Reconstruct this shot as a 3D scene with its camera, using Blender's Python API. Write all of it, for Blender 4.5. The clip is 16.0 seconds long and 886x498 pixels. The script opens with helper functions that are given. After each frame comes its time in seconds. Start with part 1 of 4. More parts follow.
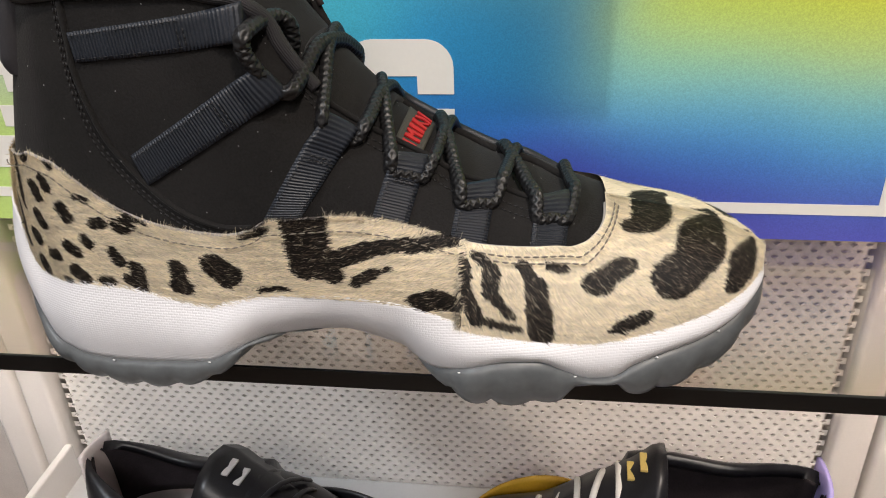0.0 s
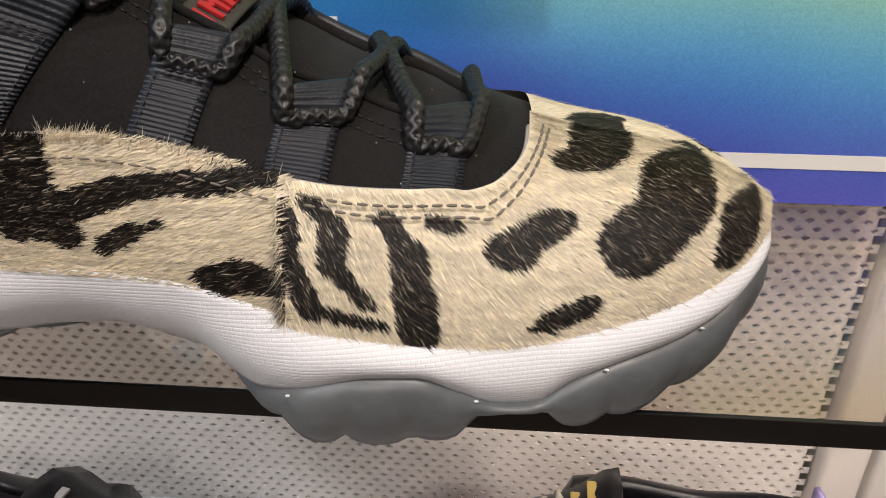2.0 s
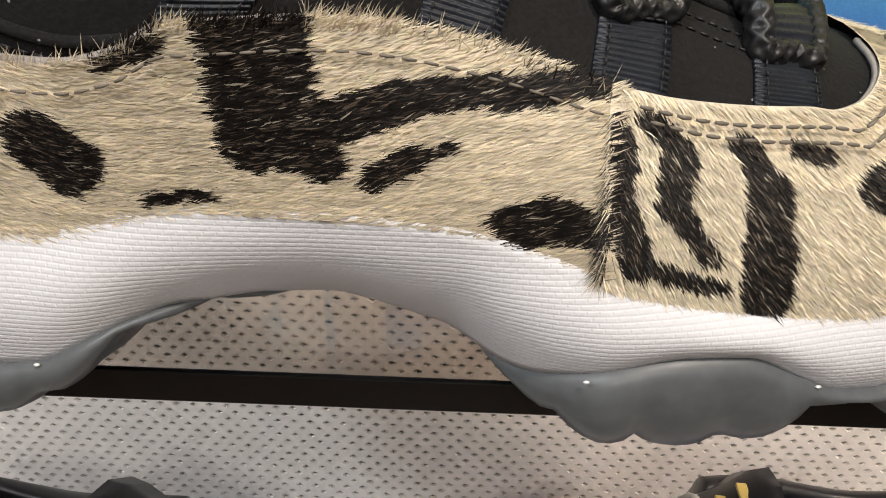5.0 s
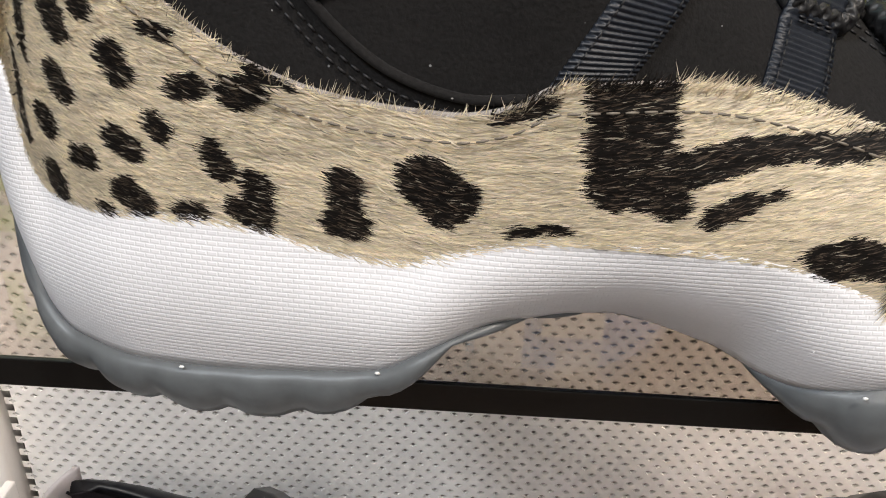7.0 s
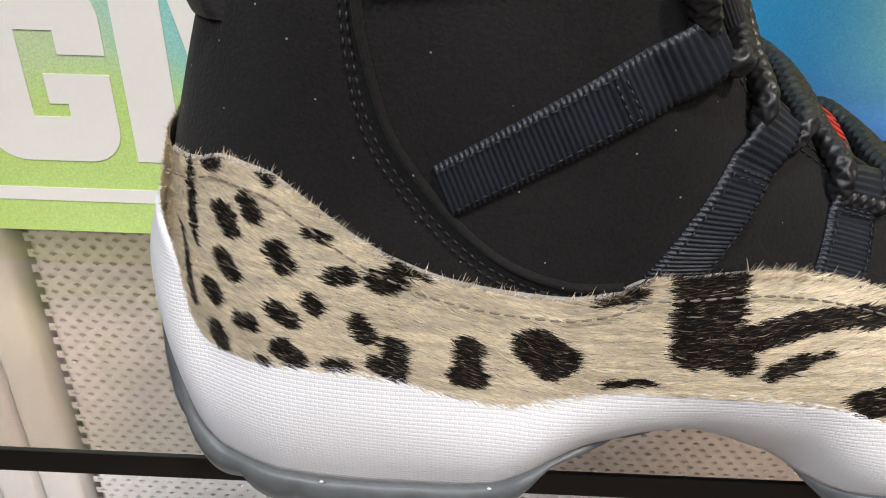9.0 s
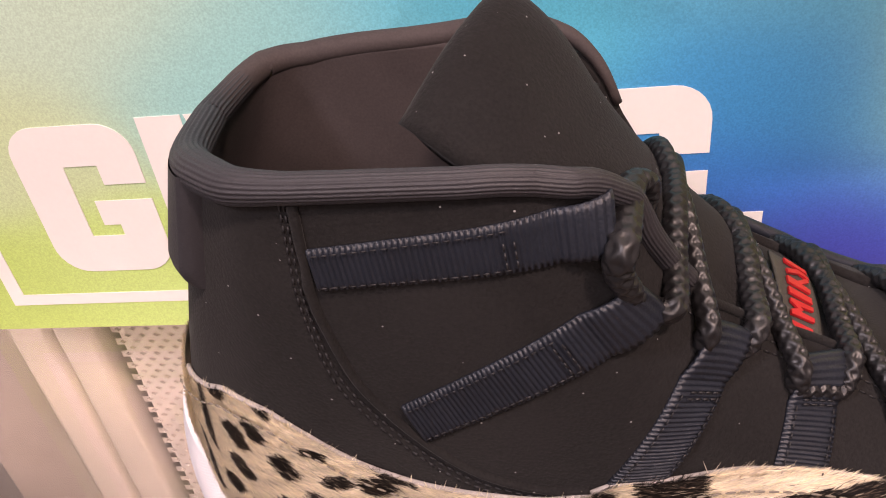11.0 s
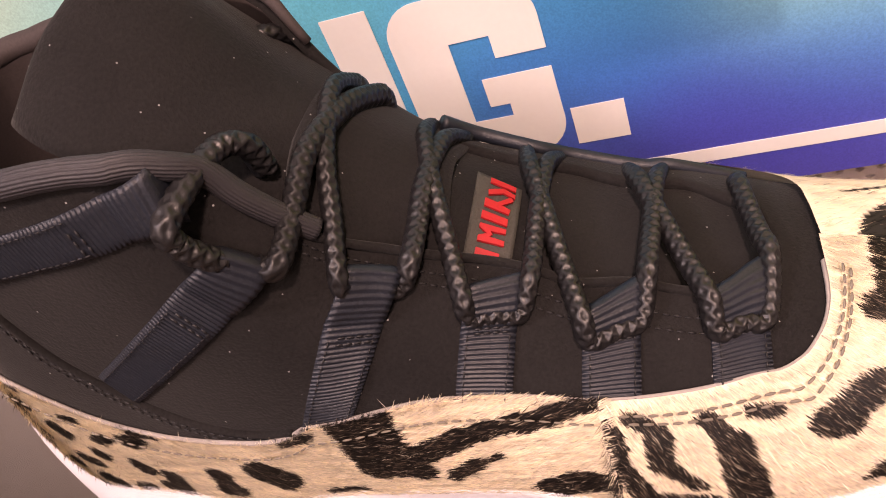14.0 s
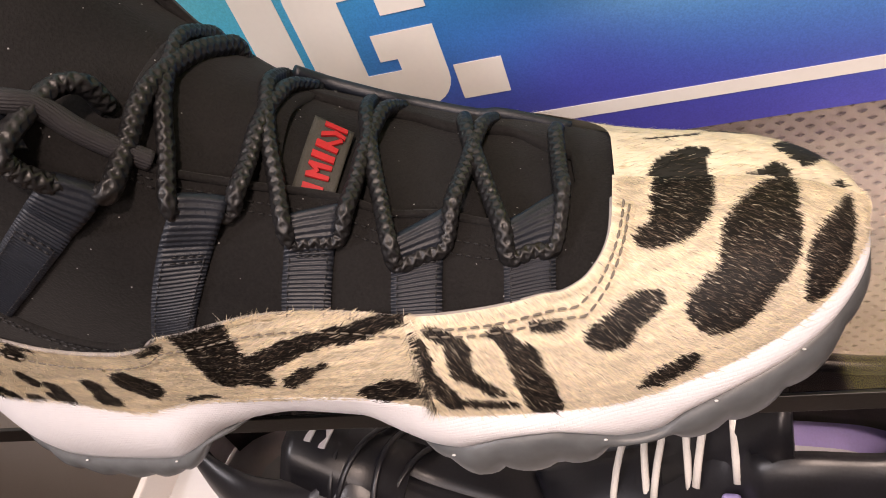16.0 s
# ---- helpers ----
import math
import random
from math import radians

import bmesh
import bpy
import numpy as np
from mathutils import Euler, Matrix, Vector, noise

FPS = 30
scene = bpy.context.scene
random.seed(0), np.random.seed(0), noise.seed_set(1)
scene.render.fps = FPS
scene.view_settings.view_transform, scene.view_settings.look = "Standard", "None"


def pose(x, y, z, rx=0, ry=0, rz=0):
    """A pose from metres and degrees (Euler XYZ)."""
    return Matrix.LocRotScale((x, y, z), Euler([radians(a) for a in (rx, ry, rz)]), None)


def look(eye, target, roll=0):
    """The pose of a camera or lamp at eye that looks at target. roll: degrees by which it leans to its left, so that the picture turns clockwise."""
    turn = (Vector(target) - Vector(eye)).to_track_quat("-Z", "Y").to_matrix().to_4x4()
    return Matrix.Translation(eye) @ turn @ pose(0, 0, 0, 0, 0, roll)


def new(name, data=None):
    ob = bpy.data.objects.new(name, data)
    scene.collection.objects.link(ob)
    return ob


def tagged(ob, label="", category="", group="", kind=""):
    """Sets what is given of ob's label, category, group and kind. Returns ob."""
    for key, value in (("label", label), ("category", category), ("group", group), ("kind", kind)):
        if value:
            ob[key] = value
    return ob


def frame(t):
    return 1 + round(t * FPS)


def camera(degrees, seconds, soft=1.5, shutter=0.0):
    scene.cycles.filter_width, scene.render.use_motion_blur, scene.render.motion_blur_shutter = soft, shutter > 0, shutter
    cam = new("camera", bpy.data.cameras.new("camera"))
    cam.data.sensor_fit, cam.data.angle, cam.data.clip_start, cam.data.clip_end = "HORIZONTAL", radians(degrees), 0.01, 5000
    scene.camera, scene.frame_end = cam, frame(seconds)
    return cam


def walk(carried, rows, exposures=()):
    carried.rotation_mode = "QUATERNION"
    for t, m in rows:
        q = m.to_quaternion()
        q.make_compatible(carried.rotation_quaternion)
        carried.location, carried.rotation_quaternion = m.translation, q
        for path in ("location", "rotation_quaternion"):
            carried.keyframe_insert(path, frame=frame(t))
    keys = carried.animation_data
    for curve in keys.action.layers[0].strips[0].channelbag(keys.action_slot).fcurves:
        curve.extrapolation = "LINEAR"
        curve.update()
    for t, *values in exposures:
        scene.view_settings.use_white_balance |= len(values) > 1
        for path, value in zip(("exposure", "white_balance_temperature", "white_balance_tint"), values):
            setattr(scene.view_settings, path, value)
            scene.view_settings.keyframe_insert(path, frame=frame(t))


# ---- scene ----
cam = camera(58.61, 16.0, soft=1.0)
PATH = [
    (0, (0.08952, -0.38291, 1.40330), (0.06532, -0.20973, 1.30624), -2.16),
    (0.5, (0.09809, -0.35488, 1.38622), (0.07531, -0.18157, 1.28903), -1.81),
    (1, (0.10210, -0.32766, 1.36779), (0.08250, -0.15440, 1.26982), -1.25),
    (1.5, (0.10543, -0.30666, 1.35362), (0.08906, -0.13433, 1.25345), -0.60),
    (2, (0.10783, -0.28966, 1.34234), (0.09326, -0.11735, 1.24186), -0.21),
    (2.5, (0.10883, -0.27234, 1.33154), (0.09525, -0.10043, 1.23024), -0.07),
    (3, (0.10614, -0.26598, 1.32303), (0.09446, -0.09388, 1.22181), 0.16),
    (3.5, (0.09051, -0.26477, 1.31597), (0.08166, -0.09250, 1.21477), 0.63),
    (4, (0.07569, -0.26198, 1.31158), (0.07071, -0.08899, 1.21132), 1.11),
    (4.2, (0.06745, -0.26162, 1.31104), (0.06349, -0.08809, 1.21169), 1.26),
    (6.3, (0.00794, -0.27223, 1.32020), (0.00050, -0.10023, 1.21842), 2.14),
    (6.5, (0.00225, -0.27453, 1.32147), (-0.00852, -0.10238, 1.22023), 1.72),
    (7, (-0.01606, -0.28282, 1.32144), (-0.02159, -0.10680, 1.22665), 2.30),
    (7.5, (-0.03061, -0.28872, 1.32824), (-0.03459, -0.11268, 1.23341), 2.47),
    (8, (-0.03687, -0.28954, 1.34315), (-0.04169, -0.11503, 1.24558), 2.09),
    (8.5, (-0.04183, -0.29063, 1.35765), (-0.04567, -0.11753, 1.25754), 1.94),
    (9, (-0.03971, -0.29092, 1.36942), (-0.04538, -0.11862, 1.26803), 1.13),
    (9.5, (-0.04069, -0.28980, 1.38406), (-0.04731, -0.11841, 1.28119), 0.45),
    (9.7, (-0.03885, -0.28822, 1.38996), (-0.04714, -0.11733, 1.28640), -0.23),
    (11.8, (0.01016, -0.25568, 1.44058), (-0.03243, -0.10139, 1.32066), -14.25),
    (12, (0.01633, -0.25393, 1.44076), (-0.02899, -0.10077, 1.32039), -15.69),
    (12.5, (0.03602, -0.25019, 1.43845), (-0.01623, -0.10038, 1.31668), -18.86),
    (13, (0.05599, -0.25035, 1.43348), (-0.00203, -0.10416, 1.30993), -21.50),
    (13.5, (0.07335, -0.24931, 1.42566), (0.01129, -0.10670, 1.29992), -23.53),
    (14, (0.09056, -0.24724, 1.41795), (0.02597, -0.10818, 1.28954), -24.79),
    (14.5, (0.10500, -0.24833, 1.41365), (0.03890, -0.11246, 1.28261), -25.61),
    (15, (0.11739, -0.25044, 1.41212), (0.05104, -0.11692, 1.27882), -25.91),
    (15.5, (0.12961, -0.25431, 1.41227), (0.06415, -0.12164, 1.27768), -25.50),
    (16, (0.13567, -0.26352, 1.41485), (0.07188, -0.13040, 1.27990), -24.43),
]
EXPOSURES = [(0, -0.1, 6600, 12), (3.0, -0.25, 6700, 14), (4.2, -0.2, 6700, 12), (6.5, 0.0, 6500, 10), (9.7, 0.12, 6300, 12), (11.8, 0.45, 8300, 62), (12.5, 0.5, 8700, 74), (13.0, 0.48, 8700, 70), (14.0, 0.38, 8200, 46), (16.0, 0.1, 7300, 26)]
walk(cam, [(t, look(eye, target, roll)) for t, eye, target, roll in PATH], EXPOSURES)

# ---- light ----
world = bpy.data.worlds.new("shop_air")
scene.world = world
world.use_nodes = True
world.node_tree.nodes["Background"].inputs[0].default_value = (1.0, 0.98, 0.96, 1)
world.node_tree.nodes["Background"].inputs[1].default_value = 0.18


def area_lamp(name, eye, target, size, power, colour):
    data = bpy.data.lights.new(name, "AREA")
    data.shape, data.size, data.energy, data.color = "DISK", size, power, colour
    ob = new(name, data)
    ob.matrix_world = look(eye, target)
    return ob


area_lamp("ceiling_spot_warm", (0.55, -0.85, 2.75), (0.0, 0.0, 1.2), 0.16, 21.5, (1.0, 0.89, 0.78))
area_lamp("ceiling_spot_cool", (-0.9, -1.1, 2.75), (0.0, 0.0, 1.2), 0.30, 17, (0.86, 0.93, 1.0))
area_lamp("ceiling_panel", (0.1, -2.0, 2.78), (0.1, -0.6, 0.9), 1.2, 34, (1.0, 0.95, 0.9))


# ---- materials ----
def material(name, base=(0.5, 0.5, 0.5), rough=0.6, metal=0.0, spread=0.12, scale=60.0, fine=600.0, bump=0.1, depth=0.0005, coat=0.0):
    """A surface with large and fine variation and fine relief."""
    m = bpy.data.materials.new(name)
    m.use_nodes = True
    nt = m.node_tree
    n, l = nt.nodes, nt.links
    b = n["Principled BSDF"]
    b.inputs["Roughness"].default_value, b.inputs["Metallic"].default_value = rough, metal
    b.inputs["Coat Weight"].default_value = coat
    co = n.new("ShaderNodeTexCoord")
    big, small = n.new("ShaderNodeTexNoise"), n.new("ShaderNodeTexNoise")
    big.inputs["Scale"].default_value, small.inputs["Scale"].default_value = scale, fine
    big.inputs["Detail"].default_value, small.inputs["Detail"].default_value = 4, 3
    l.new(co.outputs["Object"], big.inputs["Vector"])
    l.new(co.outputs["Object"], small.inputs["Vector"])
    mix = n.new("ShaderNodeMath")
    mix.operation = "ADD"
    l.new(big.outputs["Fac"], mix.inputs[0])
    l.new(small.outputs["Fac"], mix.inputs[1])
    ramp = n.new("ShaderNodeMapRange")
    ramp.inputs["From Min"].default_value, ramp.inputs["From Max"].default_value = 0.6, 1.4
    ramp.inputs["To Min"].default_value, ramp.inputs["To Max"].default_value = 1 - spread, 1 + spread
    l.new(mix.outputs[0], ramp.inputs["Value"])
    tone = n.new("ShaderNodeVectorMath")
    tone.operation = "SCALE"
    tone.inputs[0].default_value = base
    l.new(ramp.outputs[0], tone.inputs["Scale"])
    l.new(tone.outputs[0], b.inputs["Base Color"])
    bp = n.new("ShaderNodeBump")
    bp.inputs["Strength"].default_value, bp.inputs["Distance"].default_value = bump, depth
    l.new(small.outputs["Fac"], bp.inputs["Height"])
    l.new(bp.outputs[0], b.inputs["Normal"])
    m["tone"] = 1
    return m


def principled(m):
    return m.node_tree.nodes["Principled BSDF"]


NUBUCK = material("black_nubuck", (0.0125, 0.0118, 0.0118), 0.85, spread=0.5, scale=28, fine=1300, bump=0.5)
MESH_BLACK = material("black_webbing", (0.012, 0.014, 0.018), 0.5, spread=0.3, fine=1500)
LACE = material("black_lace", (0.0115, 0.0115, 0.0125), 0.40, spread=0.3, fine=1200)
LINING = material("black_lining", (0.042, 0.032, 0.031), 0.8, spread=0.3, fine=1500)
FOAM = material("white_textured_midsole", (0.78, 0.78, 0.81), 0.5, spread=0.02, fine=300)
RUBBER = material("grey_clear_rubber", (0.108, 0.117, 0.123), 0.4, spread=0.2, scale=25, fine=300, bump=0.05)
BLACK_EDGE = material("black_shelf_edge", (0.006, 0.006, 0.006), 0.35, spread=0.2)
WHITE_METAL = material("white_powder_coat", (0.74, 0.71, 0.68), 0.45, spread=0.03, scale=8, fine=700, bump=0.05)
DECK = material("pale_grey_deck", (0.62, 0.63, 0.64), 0.4, spread=0.03, scale=6, fine=400, bump=0.03)
WALL = material("white_wall_paint", (0.75, 0.74, 0.72), 0.7, spread=0.04, scale=3, fine=200)
FLOOR = material("brown_wood_floor", (0.22, 0.14, 0.09), 0.5, spread=0.25, scale=3, fine=60)



def add_dust(m, amount=0.035, scale=400.0):
    """Tiny pale specks of dust and lint."""
    nt = m.node_tree
    n, l = nt.nodes, nt.links
    b = principled(m)
    src = b.inputs["Base Color"].links[0].from_socket
    tc, vo = n.new("ShaderNodeTexCoord"), n.new("ShaderNodeTexVoronoi")
    vo.inputs["Scale"].default_value = scale
    l.new(tc.outputs["Object"], vo.inputs["Vector"])
    lt = n.new("ShaderNodeMath")
    lt.operation = "LESS_THAN"
    lt.inputs[1].default_value = 0.075
    l.new(vo.outputs["Distance"], lt.inputs[0])
    pick = n.new("ShaderNodeSeparateColor")
    l.new(vo.outputs["Color"], pick.inputs[0])
    gt = n.new("ShaderNodeMath")
    gt.operation = "GREATER_THAN"
    gt.inputs[1].default_value = 0.6
    l.new(pick.outputs[0], gt.inputs[0])
    both = n.new("ShaderNodeMath")
    both.operation = "MULTIPLY"
    l.new(lt.outputs[0], both.inputs[0])
    l.new(gt.outputs[0], both.inputs[1])
    mix = n.new("ShaderNodeMix")
    mix.data_type = "RGBA"
    l.new(both.outputs[0], mix.inputs["Factor"])
    l.new(src, mix.inputs["A"])
    mix.inputs["B"].default_value = (0.30, 0.30, 0.30, 1)
    l.new(mix.outputs["Result"], b.inputs["Base Color"])


def add_weave(m, row=0.00095, length=0.0021, depth=0.00025):
    """Fine woven courses pressed into the surface."""
    nt = m.node_tree
    n, l = nt.nodes, nt.links
    tc, sep, com = n.new("ShaderNodeTexCoord"), n.new("ShaderNodeSeparateXYZ"), n.new("ShaderNodeCombineXYZ")
    l.new(tc.outputs["Object"], sep.inputs[0])
    l.new(sep.outputs["X"], com.inputs["X"])
    l.new(sep.outputs["Z"], com.inputs["Y"])
    br = n.new("ShaderNodeTexBrick")
    br.inputs["Scale"].default_value = 1.0
    br.inputs["Brick Width"].default_value, br.inputs["Row Height"].default_value = length, row
    br.inputs["Mortar Size"].default_value, br.inputs["Mortar Smooth"].default_value = 0.0003, 1.0
    br.inputs["Color1"].default_value, br.inputs["Color2"].default_value, br.inputs["Mortar"].default_value = (1, 1, 1, 1), (0.8, 0.8, 0.8, 1), (0, 0, 0, 1)
    l.new(com.outputs[0], br.inputs["Vector"])
    bp = n.new("ShaderNodeBump")
    bp.inputs["Strength"].default_value, bp.inputs["Distance"].default_value = 0.32, depth
    l.new(br.outputs["Color"], bp.inputs["Height"])
    l.new(bp.outputs[0], principled(m).inputs["Normal"])


principled(NUBUCK).inputs["Specular IOR Level"].default_value = 0.15
add_dust(NUBUCK, scale=330.0)
add_weave(FOAM)
principled(NUBUCK).inputs["Sheen Weight"].default_value = 0.06
principled(NUBUCK).inputs["Sheen Roughness"].default_value = 0.5

# ---- helpers ----
Z0 = 1.2                      # top of the glass shelf


def empty(name, place, label, category, group=""):
    ob = new(name)
    ob.location = place
    return tagged(ob, label, category, group)


def part(name, bm, mat, parent, label="", smooth=True):
    """Links a bmesh, in world metres, as one mesh under a thing or a part."""
    me = bpy.data.meshes.new(name)
    root = parent
    shift = Vector((0, 0, 0))
    while root is not None:
        shift += root.location
        root = root.parent
    bmesh.ops.translate(bm, verts=bm.verts, vec=-shift)
    bmesh.ops.recalc_face_normals(bm, faces=bm.faces)
    for f in bm.faces:
        f.smooth = smooth
    bm.to_mesh(me)
    bm.free()
    for one in mat if isinstance(mat, (list, tuple)) else (mat,):
        me.materials.append(one)
    ob = new(name, me)
    ob.parent = parent
    if label:
        tagged(ob, label)
    return ob


def box(lo, hi, bevel=0.0):
    bm = bmesh.new()
    bmesh.ops.create_cube(bm, size=1)
    size = Vector(hi) - Vector(lo)
    bmesh.ops.scale(bm, vec=size, verts=bm.verts)
    bmesh.ops.translate(bm, vec=(Vector(hi) + Vector(lo)) / 2, verts=bm.verts)
    if bevel:
        bmesh.ops.bevel(bm, geom=list(bm.edges), offset=bevel, segments=2, affect="EDGES", profile=0.5)
    return bm


def grid(rows, close_u=False, close_v=False, bm=None):
    """A skin over rows of points."""
    bm = bm or bmesh.new()
    vs = [[bm.verts.new(p) for p in row] for row in rows]
    n, m = len(vs), len(vs[0])
    for i in range(n if close_u else n - 1):
        for j in range(m if close_v else m - 1):
            quad = [vs[i][j], vs[(i + 1) % n][j], vs[(i + 1) % n][(j + 1) % m], vs[i][(j + 1) % m]]
            try:
                bm.faces.new(quad)
            except ValueError:
                pass
    return bm


def spline(points, n, closed=False):
    """Catmull-Rom through the points, n points out."""
    p = np.array(points, float)
    k = len(p)
    out = []
    for t in np.linspace(0, k if closed else k - 1, n, endpoint=not closed):
        i = min(int(t), k - 1 if closed else k - 2)
        f = t - i
        if closed:
            a, b, c, d = p[(i - 1) % k], p[i % k], p[(i + 1) % k], p[(i + 2) % k]
        else:
            b, c = p[i], p[i + 1]
            a = p[i - 1] if i > 0 else 2 * b - c
            d = p[i + 2] if i + 2 < k else 2 * c - b
        out.append(0.5 * (2 * b + (c - a) * f + (2 * a - 5 * b + 4 * c - d) * f * f + (3 * b - a - 3 * c + d) * f ** 3))
    return np.array(out)


def tube(points, r, sides=8, bm=None, flat=1.0, up=(0, 0, 1)):
    """A round or flattened cord along the points, with closed ends."""
    p = np.array(points, float)
    bm = bm or bmesh.new()
    rows = []
    for i in range(len(p)):
        d = p[min(i + 1, len(p) - 1)] - p[max(i - 1, 0)]
        d /= max(np.linalg.norm(d), 1e-9)
        s = np.cross(d, up)
        s = s / np.linalg.norm(s) if np.linalg.norm(s) > 1e-4 else np.array((1.0, 0, 0))
        u = np.cross(s, d)
        rr = r[i] if hasattr(r, "__len__") else r
        rows.append([p[i] + rr * (math.cos(a) * s + flat * math.sin(a) * u) for a in np.linspace(0, 2 * math.pi, sides, endpoint=False)])
    grid(rows, close_v=True, bm=bm)
    bm.verts.ensure_lookup_table()
    n = len(bm.verts)
    bm.faces.new(bm.verts[n - sides:])
    bm.faces.new(bm.verts[n - sides * len(p):n - sides * (len(p) - 1)])
    return bm


# SHAPE
def bisect_left(a, x):
    """The first place in the sorted list a that is not below x."""
    lo, hi = 0, len(a)
    while lo < hi:
        mid = (lo + hi) // 2
        if a[mid] < x:
            lo = mid + 1
        else:
            hi = mid
    return lo


def curve(xs, ys):
    """A smooth function through the given values, flat beyond them."""
    xs, ys = np.array(xs, float), np.array(ys, float)
    d = np.diff(ys) / np.diff(xs)
    m = np.r_[d[0], np.where(d[:-1] * d[1:] > 0, 2 * d[:-1] * d[1:] / (d[:-1] + d[1:] + 1e-12), 0), d[-1]]

    xl, yl, ml = xs.tolist(), ys.tolist(), m.tolist()

    def value(x):
        if isinstance(x, float):
            x = min(max(x, xl[0]), xl[-1])
            i = min(max(bisect_left(xl, x) - 1, 0), len(xl) - 2)
            w = xl[i + 1] - xl[i]
            t = (x - xl[i]) / w
            u = 1 - t
            return yl[i] * (1 + 2 * t) * u * u + ml[i] * w * t * u * u + yl[i + 1] * t * t * (3 - 2 * t) - ml[i + 1] * w * t * t * u
        x = np.clip(x, xs[0], xs[-1])
        i = np.clip(np.searchsorted(xs, x) - 1, 0, len(xs) - 2)
        w = xs[i + 1] - xs[i]
        t = (x - xs[i]) / w
        return (ys[i] * (1 + 2 * t) * (1 - t) ** 2 + m[i] * w * t * (1 - t) ** 2 + ys[i + 1] * t * t * (3 - 2 * t) + m[i + 1] * w * t * t * (t - 1))

    return value


XH, XT = -0.120, 0.1735
# footprint of the sole, near (outer) and far (inner) side
near_y = curve([-0.12, -0.1166, -0.1099, -0.09803, -0.08197, -0.06, -0.02, 0.02, 0.055, 0.09, 0.11, 0.13, 0.146, 0.16, 0.167, 0.1715, 0.1735],
               [-.105, -.1235, -.136, -.144, -.1505, -.1535, -.1565, -.158, -.1575, -.154, -.1505, -.145, -.1385, -.130, -.1230, -.1150, -.103])
far_y = curve([-0.12, -0.1166, -0.1099, -0.09803, -0.08197, -0.06, -0.02, 0.02, 0.055, 0.09, 0.11, 0.13, 0.146, 0.16, 0.167, 0.1715, 0.1735],
              [-.105, -.087, -.077, -.071, -.068, -.067, -.066, -.060, -.053, -.055, -.0600, -.065, -.0695, -.0755, -.0820, -.0905, -.102])
# heights over the shelf: sole edge, lower and upper edge of the midsole, top of the fur, ridge of the section
sole_h = curve([-0.12, -0.1168, -0.1116, -0.1032, -0.09, -0.07, -0.05, -0.04, -0.03, -0.022, -0.015, 0, 0.03, 0.043, 0.05, 0.057, 0.07, 0.085, 0.098, 0.104, 0.111, 0.118, 0.125, 0.133, 0.145, 0.155, 0.163, 0.17, 0.177],
               [0.034, 0.02282, 0.01484, 0.009651, 0.007656, 0.00606, 0.007656, 0.01085, 0.01643, 0.02362, 0.030, 0.032, 0.025, 0.021, 0.0175, 0.0125, 0.0078, 0.0065, 0.0085, 0.0145, 0.0185, 0.0155, 0.0090, 0.0075, 0.0095, 0.01324, 0.01783, 0.024, 0.034])
mid_lo = curve([-0.12, -0.1161, -0.1116, -0.1065, -0.099, -0.085, -0.068, -0.05, -0.032, -0.024, -0.016, -0.008, 0.003, 0.013, 0.025, 0.035, 0.043, 0.05, 0.058, 0.068, 0.08, 0.09, 0.1, 0.108, 0.117, 0.125, 0.137, 0.15, 0.16, 0.168, 0.177],
               [.060, .048, .034, .025, .0205, .0200, .0205, .022, .0245, .029, .0325, .0345, .0345, .0325, .0295, .0260, .0235, .0228, .0250, .0280, .0300, .0297, .0250, .0212, .0204, .0250, .0285, .0310, .0345, .040, .050])
# how far the wall of the sole draws in towards its foot under the arch
tuck = curve([-.12, -.026, -.012, .005, .02, .038, .048, .058, .068, .177], [0, 0, .005, .012, .018, .018, .010, .003, 0, 0])
mid_hi = curve([-0.12, -0.1148, -0.1097, -0.1065, -0.1039, -0.1, -0.087, -0.068, -0.055, -0.042, -0.029, -0.017, 0, 0.02, 0.04, 0.052, 0.072, 0.092, 0.11, 0.13, 0.15, 0.165, 0.172, 0.177],
               [.082, .081, .077, .069, .060, .055, .054, .055, .054, .051, .0495, .053, .0565, .056, .054, .0505, .043, .039, .038, .0395, .043, .0475, .0505, .052])
fur_hi = curve([-.120, -.104, -.096, -.085, -.074, -.0635, -.054, -.043, -.031, -.0186, -.0096, -.001, .0145, .021, .03, .045, .059, .073, .089, .0955, .1005, .105, .1085, .1115, .1128, .1136],
               [.098, .100, .1025, .1018, .0962, .0895, .0845, .0807, .0788, .0781, .080, .0842, .0847, .0843, .083, .0792, .0747, .0711, .069, .0682, .0674, .0678, .0690, .0706, .0722, .083])
ridge_h = curve([-.120, -.03, -.01, -.002, .005, .016, .026, .037, .047, .06, .07, .087, .095, .109, .122, .1416, .157, .168, .174, .177],
                [.21, .205, .185, .170, .150, .129, .1175, .1080, .1008, .0930, .088, .0820, .0785, .0740, .0705, .0668, .0615, .0555, .0518, .0495])
section_e = curve([-.120, -.03, 0, .016, .026, .037, .05, .061, .075, .087, .11, .13, .15, .177], [.42, .45, .68, .85, .92, .92, .88, .83, .8, .78, .78, .76, .72, .72])
rim_h = curve([-.120, -.110, -.09, -.06, -.025, -.008, .000, .005, .010, .016, .026, .037, .05, .061, .075, .087, .098, .104],
              [.154, .156, .1575, .1585, .159, .1555, .149, .138, .129, .1205, .1115, .1040, .0962, .0900, .0845, .0803, .0768, .0752])


